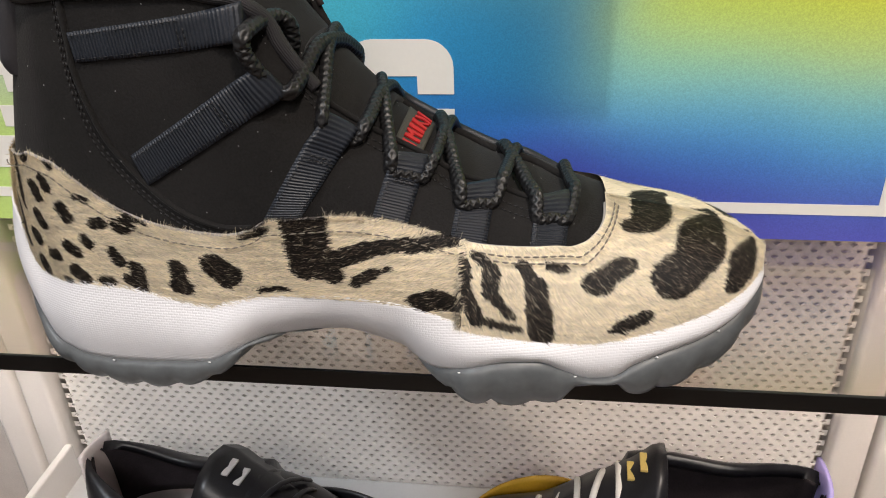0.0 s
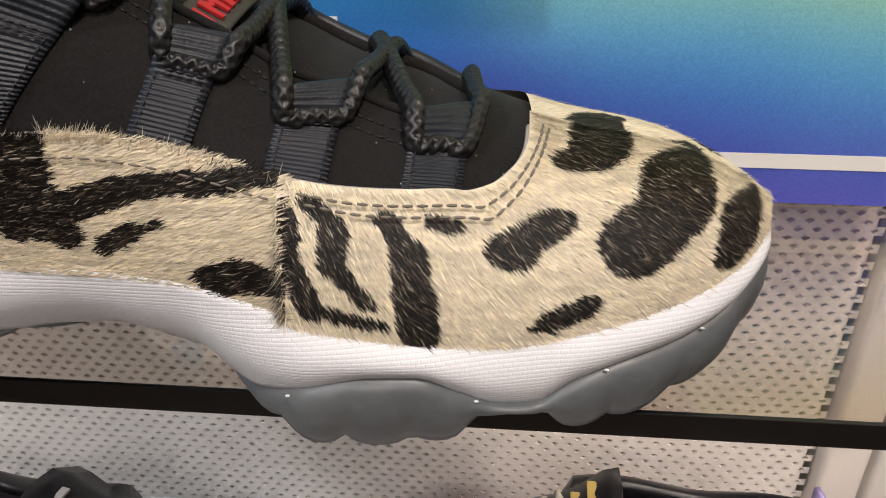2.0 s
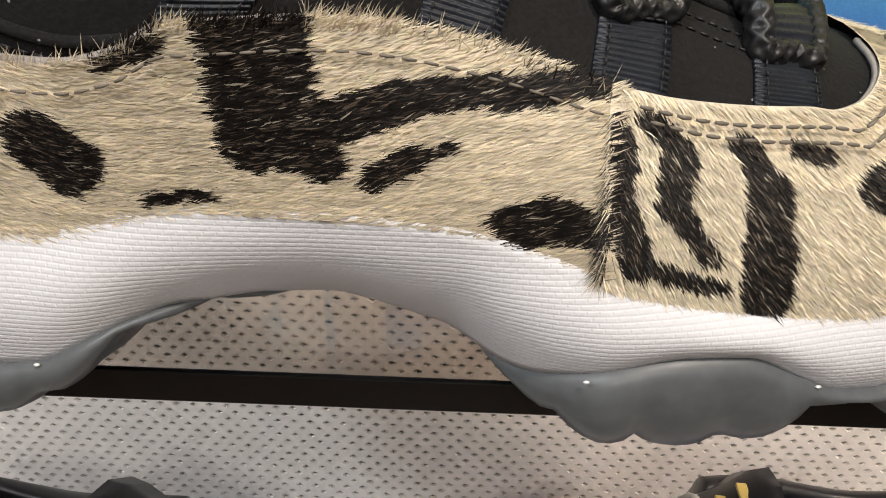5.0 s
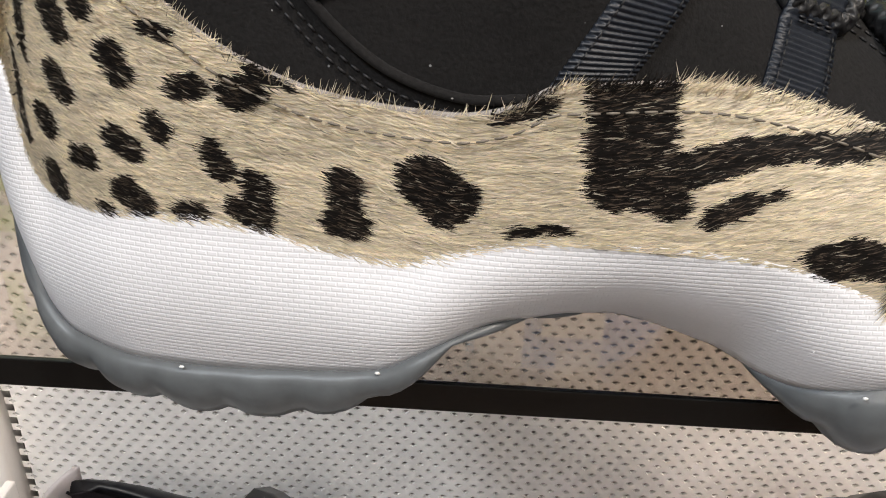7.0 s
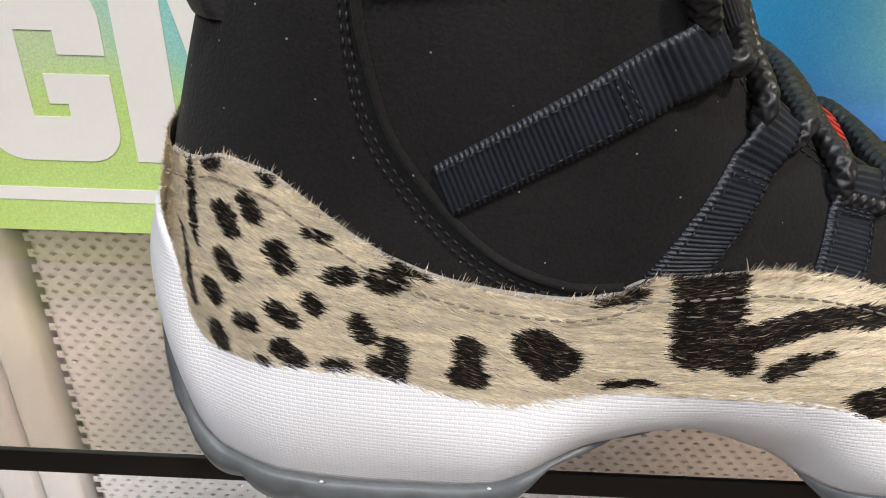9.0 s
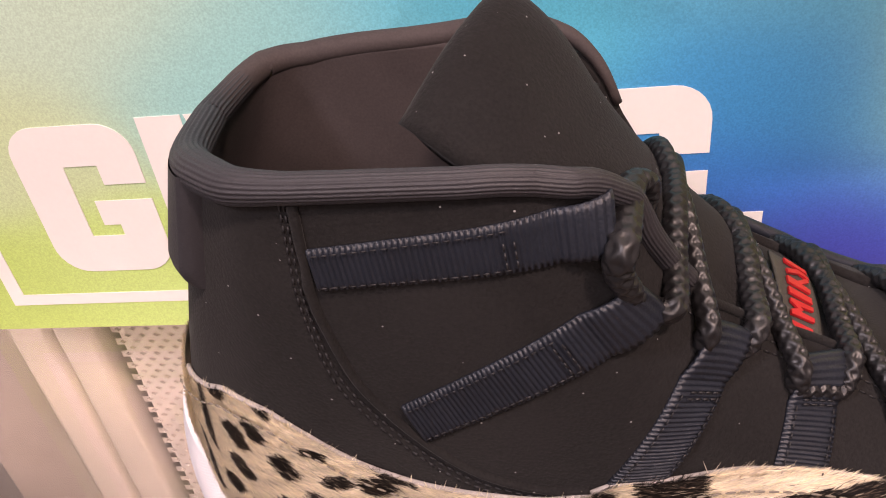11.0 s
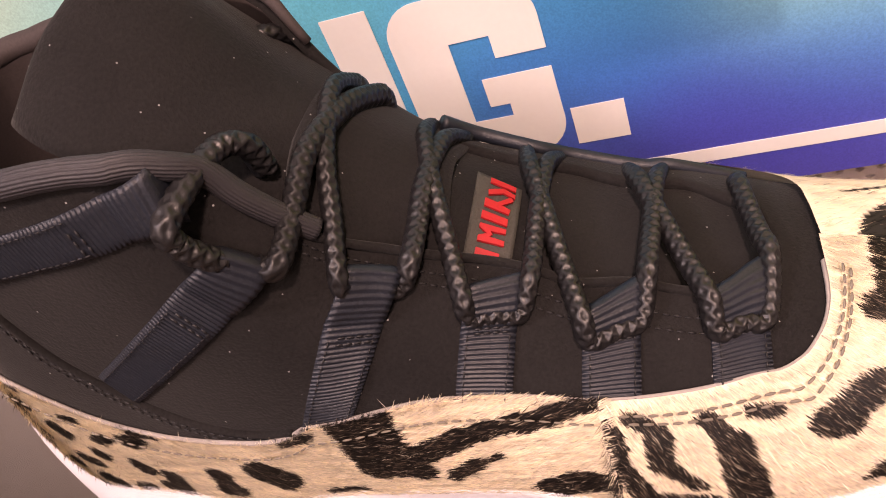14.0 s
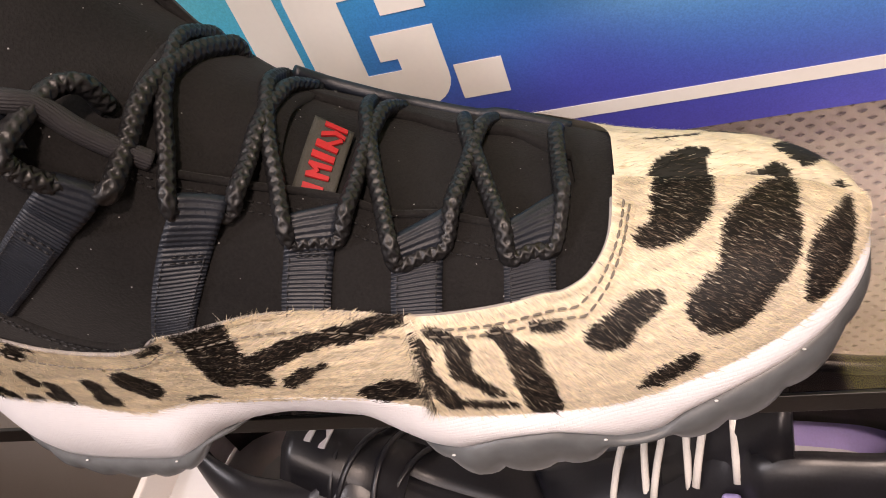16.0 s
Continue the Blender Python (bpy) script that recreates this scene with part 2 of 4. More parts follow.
def heel_lean(x, h):
    """The heel counter leans forward as it rises."""
    w = np.clip((-0.06 - x) / 0.071, 0, 1)
    return 0.036 * w * np.clip((h - 0.06) / 0.1, 0, 1.2) ** 1.3


def upper(x, h, side=-1, out=0.0):
    """A point of the upper at length x and height h over the shelf; side -1 is the outer side."""
    c, a = (near_y(x) + far_y(x)) / 2, (far_y(x) - near_y(x)) / 2 - 0.003
    b, t, e = mid_hi(x) - 0.008, ridge_h(x), section_e(x)
    s = np.clip((h - b) / (t - b), 0, 1)
    y = c + side * max(a, 0) * (1 - s ** (2 / e)) ** (e / 2)
    p = np.array((x + heel_lean(x, h), y, h + Z0))
    if out:
        d = 0.0008
        u = lambda q, k: upper(q, k, side)
        n = np.cross(u(x + d, h) - u(x - d, h), u(x, min(h + d, t)) - u(x, h - d)) * -side
        n = n / max(np.linalg.norm(n), 1e-9)
        if n[1] * side < 0 and abs(n[1]) > 0.3:
            n = -n
        p = p + out * n
    return p
# END SHAPE


def face_f(x, h):
    """How far round the section, 0 at its foot to 1 at its ridge, the height h lies."""
    b, t, e = mid_hi(x) - 0.008, ridge_h(x), section_e(x)
    s = np.clip((h - b) / (t - b), 0, 1)
    return np.arcsin(s ** (1 / e)) * 2 / math.pi


def skin(x, f, side=-1):
    """A point of the upper at length x, f round the section from its foot to its ridge."""
    c, a = (near_y(x) + far_y(x)) / 2, max((far_y(x) - near_y(x)) / 2 - 0.003, 0.0)
    b, t, e = mid_hi(x) - 0.008, ridge_h(x), section_e(x)
    q = f * math.pi / 2
    h = b + max(t - b, 0.001) * math.sin(q) ** e
    return np.array((x + heel_lean(x, h), c + side * a * max(math.cos(q), 0.0) ** e, h + Z0))


def normals(rows):
    """Outward normals of a skin whose rows run towards the toe and whose columns run up the outer side."""
    p = np.array(rows)
    n = np.cross(np.gradient(p, axis=0), np.gradient(p, axis=1))
    return n / np.maximum(np.linalg.norm(n, axis=-1, keepdims=True), 1e-12)


def near_skin(xs, lo, hi, m, out=0.0, side=-1):
    """Rows of points on the upper between the heights lo(x) and hi(x), lifted by out."""
    rows = []
    for x in xs:
        f0, f1 = face_f(x, lo(x)), face_f(x, hi(x))
        rows.append([skin(x, f, side) for f in np.linspace(f0, f1, m)])
    p = np.array(rows)
    n = np.zeros_like(p)
    for i, x in enumerate(xs):
        for j, f in enumerate(np.linspace(face_f(x, lo(x)), face_f(x, hi(x)), m)):
            f = min(max(f, 0.012), 0.988)
            u = min(max(x, XH + 0.0016), XT - 0.0016)
            v = np.cross(skin(u + 0.0015, f, side) - skin(u - 0.0015, f, side), skin(u, f + 0.01, side) - skin(u, f - 0.01, side)) * (1 if side < 0 else -1)
            n[i, j] = v / max(np.linalg.norm(v), 1e-12)
    return p + out * n, n


def ease(a, b, n, p=1.6):
    """n values from a to b, closer together at both ends."""
    t = np.linspace(-1, 1, n)
    return a + (b - a) * (np.sign(t) * (1 - (1 - np.abs(t)) ** p) + 1) / 2


# ---- the shop wall ----
def make_setting():
    tagged(part("floor", box((-2.2, -3.2, -0.05), (2.2, 0.6, 0.0)), FLOOR, None), "brown wooden shop floor", "floor", kind="structure")
    tagged(part("ceiling", box((-2.2, -3.2, 2.85), (2.2, 0.6, 2.9)), WALL, None), "plain white shop ceiling", "ceiling", kind="structure")
    for name, lo, hi in (("wall_back", (-2.2, 0.20, 0), (2.2, 0.3, 2.85)), ("wall_front", (-2.2, -3.3, 0), (2.2, -3.2, 2.85)),
                         ("wall_left", (-2.3, -3.3, 0), (-2.2, 0.3, 2.85)), ("wall_right", (2.2, -3.3, 0), (2.3, 0.3, 2.85))):
        tagged(part(name, box(lo, hi), WALL, None), "plain white shop wall", "wall", kind="structure")


make_setting()

PANEL_Y = 0.045
BACKING = material("grey_backing", (0.52, 0.48, 0.45), 0.8, spread=0.1)


def make_shelf():
    ob = empty("glass_shelf", (0, -0.06, Z0 - 0.008), "clear glass display shelf with a black front edge", "shelf")
    glass = bpy.data.materials.new("shelf_glass")
    glass.use_nodes = True
    b = principled(glass)
    b.inputs["Base Color"].default_value, b.inputs["Roughness"].default_value = (0.64, 0.57, 0.51, 1), 0.01
    b.inputs["Transmission Weight"].default_value, b.inputs["IOR"].default_value = 1.0, 1.45
    pane = part("pane", box((-0.7, -0.1262, Z0 - 0.008), (0.7, 0.030, Z0)), glass, ob, "clear glass pane", smooth=False)
    pane.visible_shadow = False
    part("front_edge", box((-0.7, -0.1278, Z0 - 0.0083), (0.7, -0.1264, Z0 + 0.0002), 0.0003), BLACK_EDGE, ob, "black edge strip", smooth=False)


make_shelf()


def make_poster():
    ob = empty("poster_board", (0.0, 0.006, Z0), "printed board with a bright colour gradient and white lettering", "poster")
    X0, X1, H = -0.29, 0.285, 0.40
    me_rows = [[(x, 0.0, Z0 + 0.0006 + z) for x in np.linspace(X0, X1, 140)] for z in np.linspace(0, H, 100)]
    bm = grid(me_rows)
    col = bm.loops.layers.float_color.new("art")
    stops = np.array([(-.28, .02, .42, .58, .14), (-.2, .03, .48, .66, .2), (-.25, .1, .50, .62, .36), (-.2, .15, .46, .62, .48), (-.12, .12, .26, .56, .54), (-.12, .2, .26, .54, .56),
                      (-.05, .06, .02, .42, .66), (-.04, .12, .06, .46, .62), (-.02, .2, .14, .48, .56), (.03, .02, .06, .07, .40), (.04, .06, .02, .16, .52), (.06, .1, .02, .26, .54),
                      (.08, .15, .08, .36, .5), (.1, .2, .3, .42, .2), (.1, .03, .05, .05, .36)])
    stops = np.concatenate([stops, np.array([(.16, .02, .06, .05, .36), (.17, .045, .03, .10, .52), (.17, .065, .08, .42, .78), (.17, .09, .30, .66, .46), (.18, .12, .60, .70, .06), (.26, .02, .07, .07, .42),
                      (.26, .05, .06, .28, .70), (.26, .075, .18, .62, .66), (.26, .10, .62, .70, .08), (.25, .15, .70, .68, .03), (.15, .2, .6, .6, .05)])])
    for f in bm.faces:
        for lo in f.loops:
            x, z = lo.vert.co.x, lo.vert.co.z - Z0
            w = np.exp(-((stops[:, 0] - x) ** 2 * 0.3 + (stops[:, 1] - z) ** 2) / 0.0007) + 1e-6
            r = (stops[:, 2:] * w[:, None]).sum(0) / w.sum()
            # darker block above z 0.062, with a crisp right edge at x 0.124
            dark_block = min(max((0.124 - x) / 0.003, 0), 1) * min(max((x - 0.03) / 0.05, 0), 1) * min(max((z - 0.062) / 0.008, 0), 1)
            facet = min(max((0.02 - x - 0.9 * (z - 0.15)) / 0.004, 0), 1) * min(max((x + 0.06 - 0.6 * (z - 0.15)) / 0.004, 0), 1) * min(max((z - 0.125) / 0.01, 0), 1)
            lo[col] = (*(r * (1 - 0.26 * dark_block) * (1 - 0.14 * facet)), 1)
    art = material("printed_gradient", (1, 1, 1), 0.45, spread=0.0, fine=900, bump=0.0)
    nt = art.node_tree
    at = nt.nodes.new("ShaderNodeAttribute")
    at.attribute_name = "art"
    speck = nt.nodes.new("ShaderNodeTexNoise")
    speck.inputs["Scale"].default_value = 1400
    tc = nt.nodes.new("ShaderNodeTexCoord")
    nt.links.new(tc.outputs["Object"], speck.inputs["Vector"])
    mr = nt.nodes.new("ShaderNodeMapRange")
    mr.inputs["From Min"].default_value, mr.inputs["From Max"].default_value = 0.3, 0.7
    mr.inputs["To Min"].default_value, mr.inputs["To Max"].default_value = 0.88, 1.12
    nt.links.new(speck.outputs["Fac"], mr.inputs["Value"])
    sc = nt.nodes.new("ShaderNodeVectorMath")
    sc.operation = "SCALE"
    nt.links.new(at.outputs["Color"], sc.inputs[0])
    nt.links.new(mr.outputs[0], sc.inputs["Scale"])
    nt.links.new(sc.outputs[0], principled(art).inputs["Base Color"])
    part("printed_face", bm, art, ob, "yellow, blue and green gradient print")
    part("board", box((X0, 0.0006, Z0 + 0.0006), (X1, 0.012, Z0 + H)), WALL, ob, "white board", smooth=False)
    ink = material("white_print", (0.78, 0.76, 0.72), 0.45, spread=0.02, fine=500, bump=0.0)

    def flat(name, polys, label):
        bm = bmesh.new()
        for poly in polys:
            bm.faces.new([bm.verts.new((x, -0.0005, Z0 + z)) for x, z in poly])
        got = bmesh.ops.extrude_face_region(bm, geom=list(bm.faces))
        bmesh.ops.translate(bm, vec=(0, 0.0004, 0), verts=[v for v in got["geom"] if isinstance(v, bmesh.types.BMVert)])
        part(name, bm, ink, ob, label, smooth=False)

    rect = lambda x0, z0, x1, z1: [(x0, z0), (x1, z0), (x1, z1), (x0, z1)]
    bx0, bx1, bz = -0.268, 0.2662, 0.0155
    flat("border", [rect(bx0, bz, bx1, bz + .006), rect(bx0, bz + .006, bx0 + .007, H - .02), rect(bx1 - .007, bz + .006, bx1, H - .02)], "white border line")

    def corner(cx, cz, r, a0):
        """A quarter disc."""
        return [(cx, cz)] + [(cx + r * math.cos(radians(a)), cz + r * math.sin(radians(a))) for a in np.linspace(a0, a0 + 90, 8)]

    def letter_g(x):
        """A heavy squared G with round outer corners."""
        x1, r = x + 0.0545, 0.014
        return [corner(x1 - r, 0.106 - r, r, 0), corner(x + r, 0.106 - r, r, 90), corner(x + r, 0.034 + r, r, 180), corner(x1 - r, 0.034 + r, r, 270),
                rect(x + r, 0.106 - r, x1 - r, 0.106), rect(x + r, 0.034, x1 - r, 0.034 + r), rect(x, 0.034 + r, x + 0.021, 0.106 - r),
                rect(x + 0.021, 0.0875, x1, 0.106 - r), rect(x + 0.036, 0.0783, x1, 0.0875), rect(x + 0.021, 0.034 + r, x1, 0.053),
                rect(x + 0.036, 0.053, x1, 0.0585), rect(x + 0.0285, 0.0585, x1, 0.0706)]

    B, T = 0.0345, 0.1075
    flat("letter_g", letter_g(-0.2340), "white letter G")
    flat("letter_i", [rect(-0.1744, B, -0.1555, T)], "white letter I")
    flat("letter_v", [[(-.137, B), (-.122, B), (-.107, T), (-.126, T)], [(-.154, T), (-.137, B), (-.1362, B), (-.1295, B + .03), (-.136, T)]], "white letter V")
    flat("letter_i", [rect(-0.1025, B, -0.0835, T)], "white letter I")
    flat("letter_n", [rect(-.079, B, -.061, T), rect(-.0315, B, -.0135, T), [(-.061, T), (-.061, T - .03), (-.0315, B), (-.0315, B + .03)]], "white letter N")
    flat("letter_g", letter_g(-0.0098), "white letter G")
    flat("full_stop", [rect(0.0472, B, 0.0668, B + .0165)], "white full stop")


make_poster()


def make_panel():
    """The perforated metal panel between its white posts, behind the shelf."""
    ob = empty("perforated_panel", (0, PANEL_Y, 0.5), "white metal panel with rows of small holes", "panel")
    p, q, a, c = 0.0086, 0.0046, 0.0023, 0.0015
    verts, faces = [], []
    for j in range(150):
        for i in range(63):
            x, z = -0.262 + p * (i + 0.5 * (j % 2)), 0.62 + q * j
            n = len(verts)
            verts += [(x, PANEL_Y, z - 0.5), (x + p, PANEL_Y, z - 0.5), (x + p, PANEL_Y, z + q - 0.5), (x, PANEL_Y, z + q - 0.5)]
            u, w = x + p / 2, z + q / 2 - 0.5
            verts += [(u, PANEL_Y, w - c), (u + a, PANEL_Y, w), (u, PANEL_Y, w + c), (u - a, PANEL_Y, w)]
            verts += [(u, PANEL_Y + .0015, w - c), (u + a, PANEL_Y + .0015, w), (u, PANEL_Y + .0015, w + c), (u - a, PANEL_Y + .0015, w)]
            for k in range(4):
                k1 = (k + 1) % 4
                faces += [(n + k, n + k1, n + 4 + k), (n + k1, n + 4 + k1, n + 4 + k), (n + 4 + k, n + 4 + k1, n + 8 + k1, n + 8 + k)]
    me = bpy.data.meshes.new("perforated_sheet")
    me.from_pydata([(x, y - PANEL_Y, z) for x, y, z in verts], [], faces)
    me.materials.append(WHITE_METAL)
    sheet = new("perforated_sheet", me)
    sheet.parent = ob
    for x in (-0.2765, -0.3035, 0.2965, 0.3235):
        part("post", box((x - 0.0118, PANEL_Y - 0.012, 0.0), (x + 0.0118, PANEL_Y + 0.012, 1.9), 0.004), WHITE_METAL, ob, "white metal post")
    part("backing", box((-0.45, 0.10, 0.0), (0.45, 0.104, 1.9)), BACKING, ob, "plain panel behind the holes", smooth=False)


make_panel()


# ---- the shoe ----
SHOE = empty("high_top_shoe", (0.02, -0.105, Z0), "black nubuck high-top shoe with animal-print fur and white midsole", "shoe")


def sole_ring(n=360):
    """The footprint as a closed run of points, from the heel along the outer side to the toe and back."""
    xs = XH + (XT - XH) * (1 - np.cos(np.linspace(0, math.pi, n // 2))) / 2
    loop = [(x, near_y(x), -1) for x in xs] + [(x, far_y(x), 1) for x in xs[::-1][1:-1]]
    p = np.array([(x, y) for x, y, _ in loop])
    d = np.roll(p, -1, 0) - np.roll(p, 1, 0)
    d /= np.linalg.norm(d, axis=1)[:, None]
    return p, np.c_[d[:, 1], -d[:, 0]]


def make_sole():
    p, nrm = sole_ring()
    rows = []
    for t in np.linspace(0, 1, 13):
        bulge = 0.0030 * math.sin(math.pi * min(t * 1.05, 1)) - 0.0015 * t
        rows.append([(x + n[0] * (bulge - tuck(x) * (1 - t) ** 1.25), y + n[1] * (bulge - tuck(x) * (1 - t) ** 1.25), Z0 + mid_lo(x) * (1 - t) + max(mid_hi(x), mid_lo(x) + .001) * t) for (x, y), n in zip(p, nrm)])
    for inset, up in ((0.003, 0.0005), (0.012, -0.002)):
        rows.append([(x - n[0] * inset, y - n[1] * inset, Z0 + max(mid_hi(x), mid_lo(x) + .001) + up) for (x, y), n in zip(p, nrm)])
    low = [[(x - n[0] * (i + tuck(x)), y - n[1] * (i + tuck(x)), Z0 + mid_lo(x)) for (x, y), n in zip(p, nrm)] for i in (0.02, 0.004)]
    part("midsole", grid(low + rows, close_v=True), FOAM, SHOE, "white textured midsole")
    rows = []
    for inset, t in ((0.006, 1.0), (0.001, 1.0), (-0.0012, 0.97), (-0.0026, 0.85), (-0.0030, 0.6), (-0.0022, 0.35), (0.0, 0.15), (0.003, 0.04), (0.007, 0.0)):
        row = []
        for i, ((x, y), n) in enumerate(zip(p, nrm)):
            top, low = mid_lo(x) + 0.0006, min(sole_h(x), mid_lo(x) - 0.0025)
            lobe = abs(math.sin(x * 205 + 0.6)) ** 0.5
            groove = 0.0022 * (1 - lobe) * (1 - t)
            ins = inset + 0.0020 * (1 - lobe) * min(1, 1.6 * (1 - t)) * (t < 0.9)
            ins += tuck(x) * 1.25
            z = low + (top - low) * t + groove
            row.append((x - n[0] * ins, y - n[1] * ins, Z0 + max(z, 0)))
        rows.append(row)
    bm = grid(rows, close_v=True)
    # underside, from the outer to the inner edge
    k = len(p)
    half = k // 2
    under = []
    for i in range(1, half):
        a, b = np.array(rows[-1][i]), np.array(rows[-1][(k - i) % k])
        under.append([a + (b - a) * t for t in np.linspace(0, 1, 7)])
    for row in under:
        low = min(sole_h(row[0][0]), mid_lo(row[0][0]) - 0.0025)
        for q in row[1:-1]:
            q[2] = Z0 + max(low - 0.0049, 0.0) if low < 0.03 else Z0 + low
    grid(under, bm=bm)
    part("outsole", bm, RUBBER, SHOE, "grey see-through rubber outsole")


make_sole()


def make_upper():
    xs = np.r_[ease(XH + 0.0002, 0.11, 90), np.linspace(0.112, XT - 0.0005, 30)]
    rows = {}
    for side in (-1, 1):
        drop = lambda x: 0.002 * min(1, max(0, (x + 0.110) / 0.02)) * min(1, max(0, (0.01 - x) / 0.02)) if side > 0 else 0
        rows[side], _ = near_skin(xs, lambda x: mid_hi(x) - 0.006, lambda x: rim_h(x) - drop(x) if x < 0.104 else ridge_h(x), 26, side=side)
    bm = grid(rows[-1])
    grid(rows[1], bm=bm)
    bmesh.ops.remove_doubles(bm, verts=bm.verts, dist=0.0004)
    ob = part("upper", bm, [NUBUCK, LINING], SHOE, "black nubuck upper")
    m = ob.modifiers.new("thickness", "SOLIDIFY")
    m.thickness, m.offset, m.material_offset = 0.003, -1, 1


make_upper()

HEEL_MARKS = [(-106.3,32.5,-104.8,24.2,1.6), (-96.7,38.3,-94.4,35.3,2.5), (-90.4,42.8,-88.4,40.0,2.1), (-82.8,32.8,-80.5,29.4,2.5), (-96.2,26.7,-93.5,23.7,2.2), (-69.6,27.1,-65.8,27.5,2.0), (-59.1,27.3,-55.4,29.1,2.7), (-55.4,31.6,-49.4,32.0,1.4), (-99.4,17.4,-98.3,15.8,2.2), (-106.3,12.7,-104.7,7.3,1.4), (-91.4,12.2,-89.1,12.3,2.1), (-82.8,17.5,-79.8,15.1,2.3), (-75.0,20.7,-73.0,18.8,1.9), (-98.3,6.7,-97.4,3.1,1.9), (-82.0,7.0,-78.9,4.0,2.7)]
WAIST_MARKS = [(-70.9,3.3,-67.6,3.3,1.7), (-63.8,15.3,-62.0,12.6,2.4), (-87.3,2.4,-85.9,2.4,1.2), (-55.7,10.5,-55.9,3.6,2.8), (-59.7,5.1,-56.5,4.2,2.3), (-39.4,16.2,-39.2,8.3,3.0), (-41.7,7.6,-37.2,8.5,2.3), (-26.0,19.0,-19.5,11.8,4.0), (-75.1,37.2,-70.9,36.1,1.1), (-86.0,49.7,-84.9,48.8,1.2), (-103.6,44.5,-98.6,48.9,1.0), (-9.1,3.9,0.6,3.8,0.8), (-11.6,26.7,-5.0,27.1,1.6)]
MIDDLE_MARKS = [(6.2,30.3,7.6,13.2,4.6), (11.9,31.1,13.1,13.8,4.7), (12.5,13.7,17.8,11.2,3.3), (17.1,15.8,29.9,23.0,3.3), (29.9,23.0,49.8,30.5,2.6), (25.7,8.9,31.4,13.3,1.9), (31.4,13.3,37.4,16.1,0.9), (46.1,4.2,52.8,9.2,2.6), (43.8,27.3,60.6,38.2,2.4), (31.9,37.5,61.4,42.5,0.6), (47.1,3.1,56.4,10.5,2.4), (52.7,6.5,60.3,9.7,2.9)]
STRIPE_MARKS = [(63.1, 30.9, 64.0, 16.6, 2.2), (64.0, 16.6, 67.5, 7.4, 3.1), (67.5, 7.4, 81.9, 6.0, 1.6), (68.3, 35.2, 72.7, 31.0, 2.5), (72.7, 31.0, 72.5, 19.8, 2.7), (72.5, 19.8, 79.2, 11.5, 1.9), (83.3, 35.0, 87.9, 26.8, 2.4), (87.9, 26.8, 88.9, 15.7, 3.8), (88.9, 15.7, 90.3, 4.4, 4.3), (93.6, 36.1, 96.6, 35.1, 2.3)]
TOE_MARKS = [(108.5,28.5,117.9,34.5,5.0), (109.9,26.4,111.0,26.3,4.0), (119.1,6.5,125.9,8.8,3.1), (115.7,5.9,118.9,7.3,1.7), (147.2,46.0,145.9,29.0,9.6), (145.9,29.0,137.6,27.0,9.8), (140.6,24.5,138.8,22.7,9.4), (163.2,21.0,162.0,10.0,6.6), (129.9,72.0,128.7,58.9,7.6), (122.2,57.2,128.2,55.3,4.7), (133.9,73.1,132.6,73.8,4.0), (159.0,62.0,165.0,45.5,4.2), (139.2,92.9,147.5,82.1,1.8), (122.0,92.0,136.0,88.0,0.6)]
SEAM_X = 0.0622
MARKS = np.array(HEEL_MARKS + WAIST_MARKS + MIDDLE_MARKS + STRIPE_MARKS + TOE_MARKS) / 1000.0
MARKS[:, 4] = MARKS[:, 4] * np.where(MARKS[:, 0] > SEAM_X, 1.0, 1.05) + 0.0003


def marking_all(x, g):
    """marking() for many points at once."""
    best = np.full(len(x), -1.0)
    for ax, ag, bx, bg, r in MARKS:
        dx, dg = bx - ax, bg - ag
        t = np.clip(((x - ax) * dx + (g - ag) * dg) / max(dx * dx + dg * dg, 1e-9), 0, 1)
        d = np.hypot(x - ax - t * dx, g - ag - t * dg)
        best = np.maximum(best, np.where((x < SEAM_X) == (ax < SEAM_X), r - d, -1))
    return best


def fur_black(p, lean, side):
    """Which of the points p lie on black hair."""
    x, y, h = p[:, 0] - lean, p[:, 1] + 0.0008, p[:, 2] - Z0
    if side > 0:
        h = np.where(x > 0.09, 2 * ridge_h(x) - h, h - 1.0)
    g = (h - mid_hi(x)) + (y - near_y(x))
    wob = np.array([0.0007 * noise.noise(Vector((u * 400, w * 400, 0))) + 0.0004 * noise.noise(Vector((u * 1500, w * 1500, 7))) for u, w in zip(x, g)])
    return marking_all(x, g) + wob > 0


CREAM, DARK = np.array((0.90, 0.805, 0.625)), np.array((0.010, 0.008, 0.007))


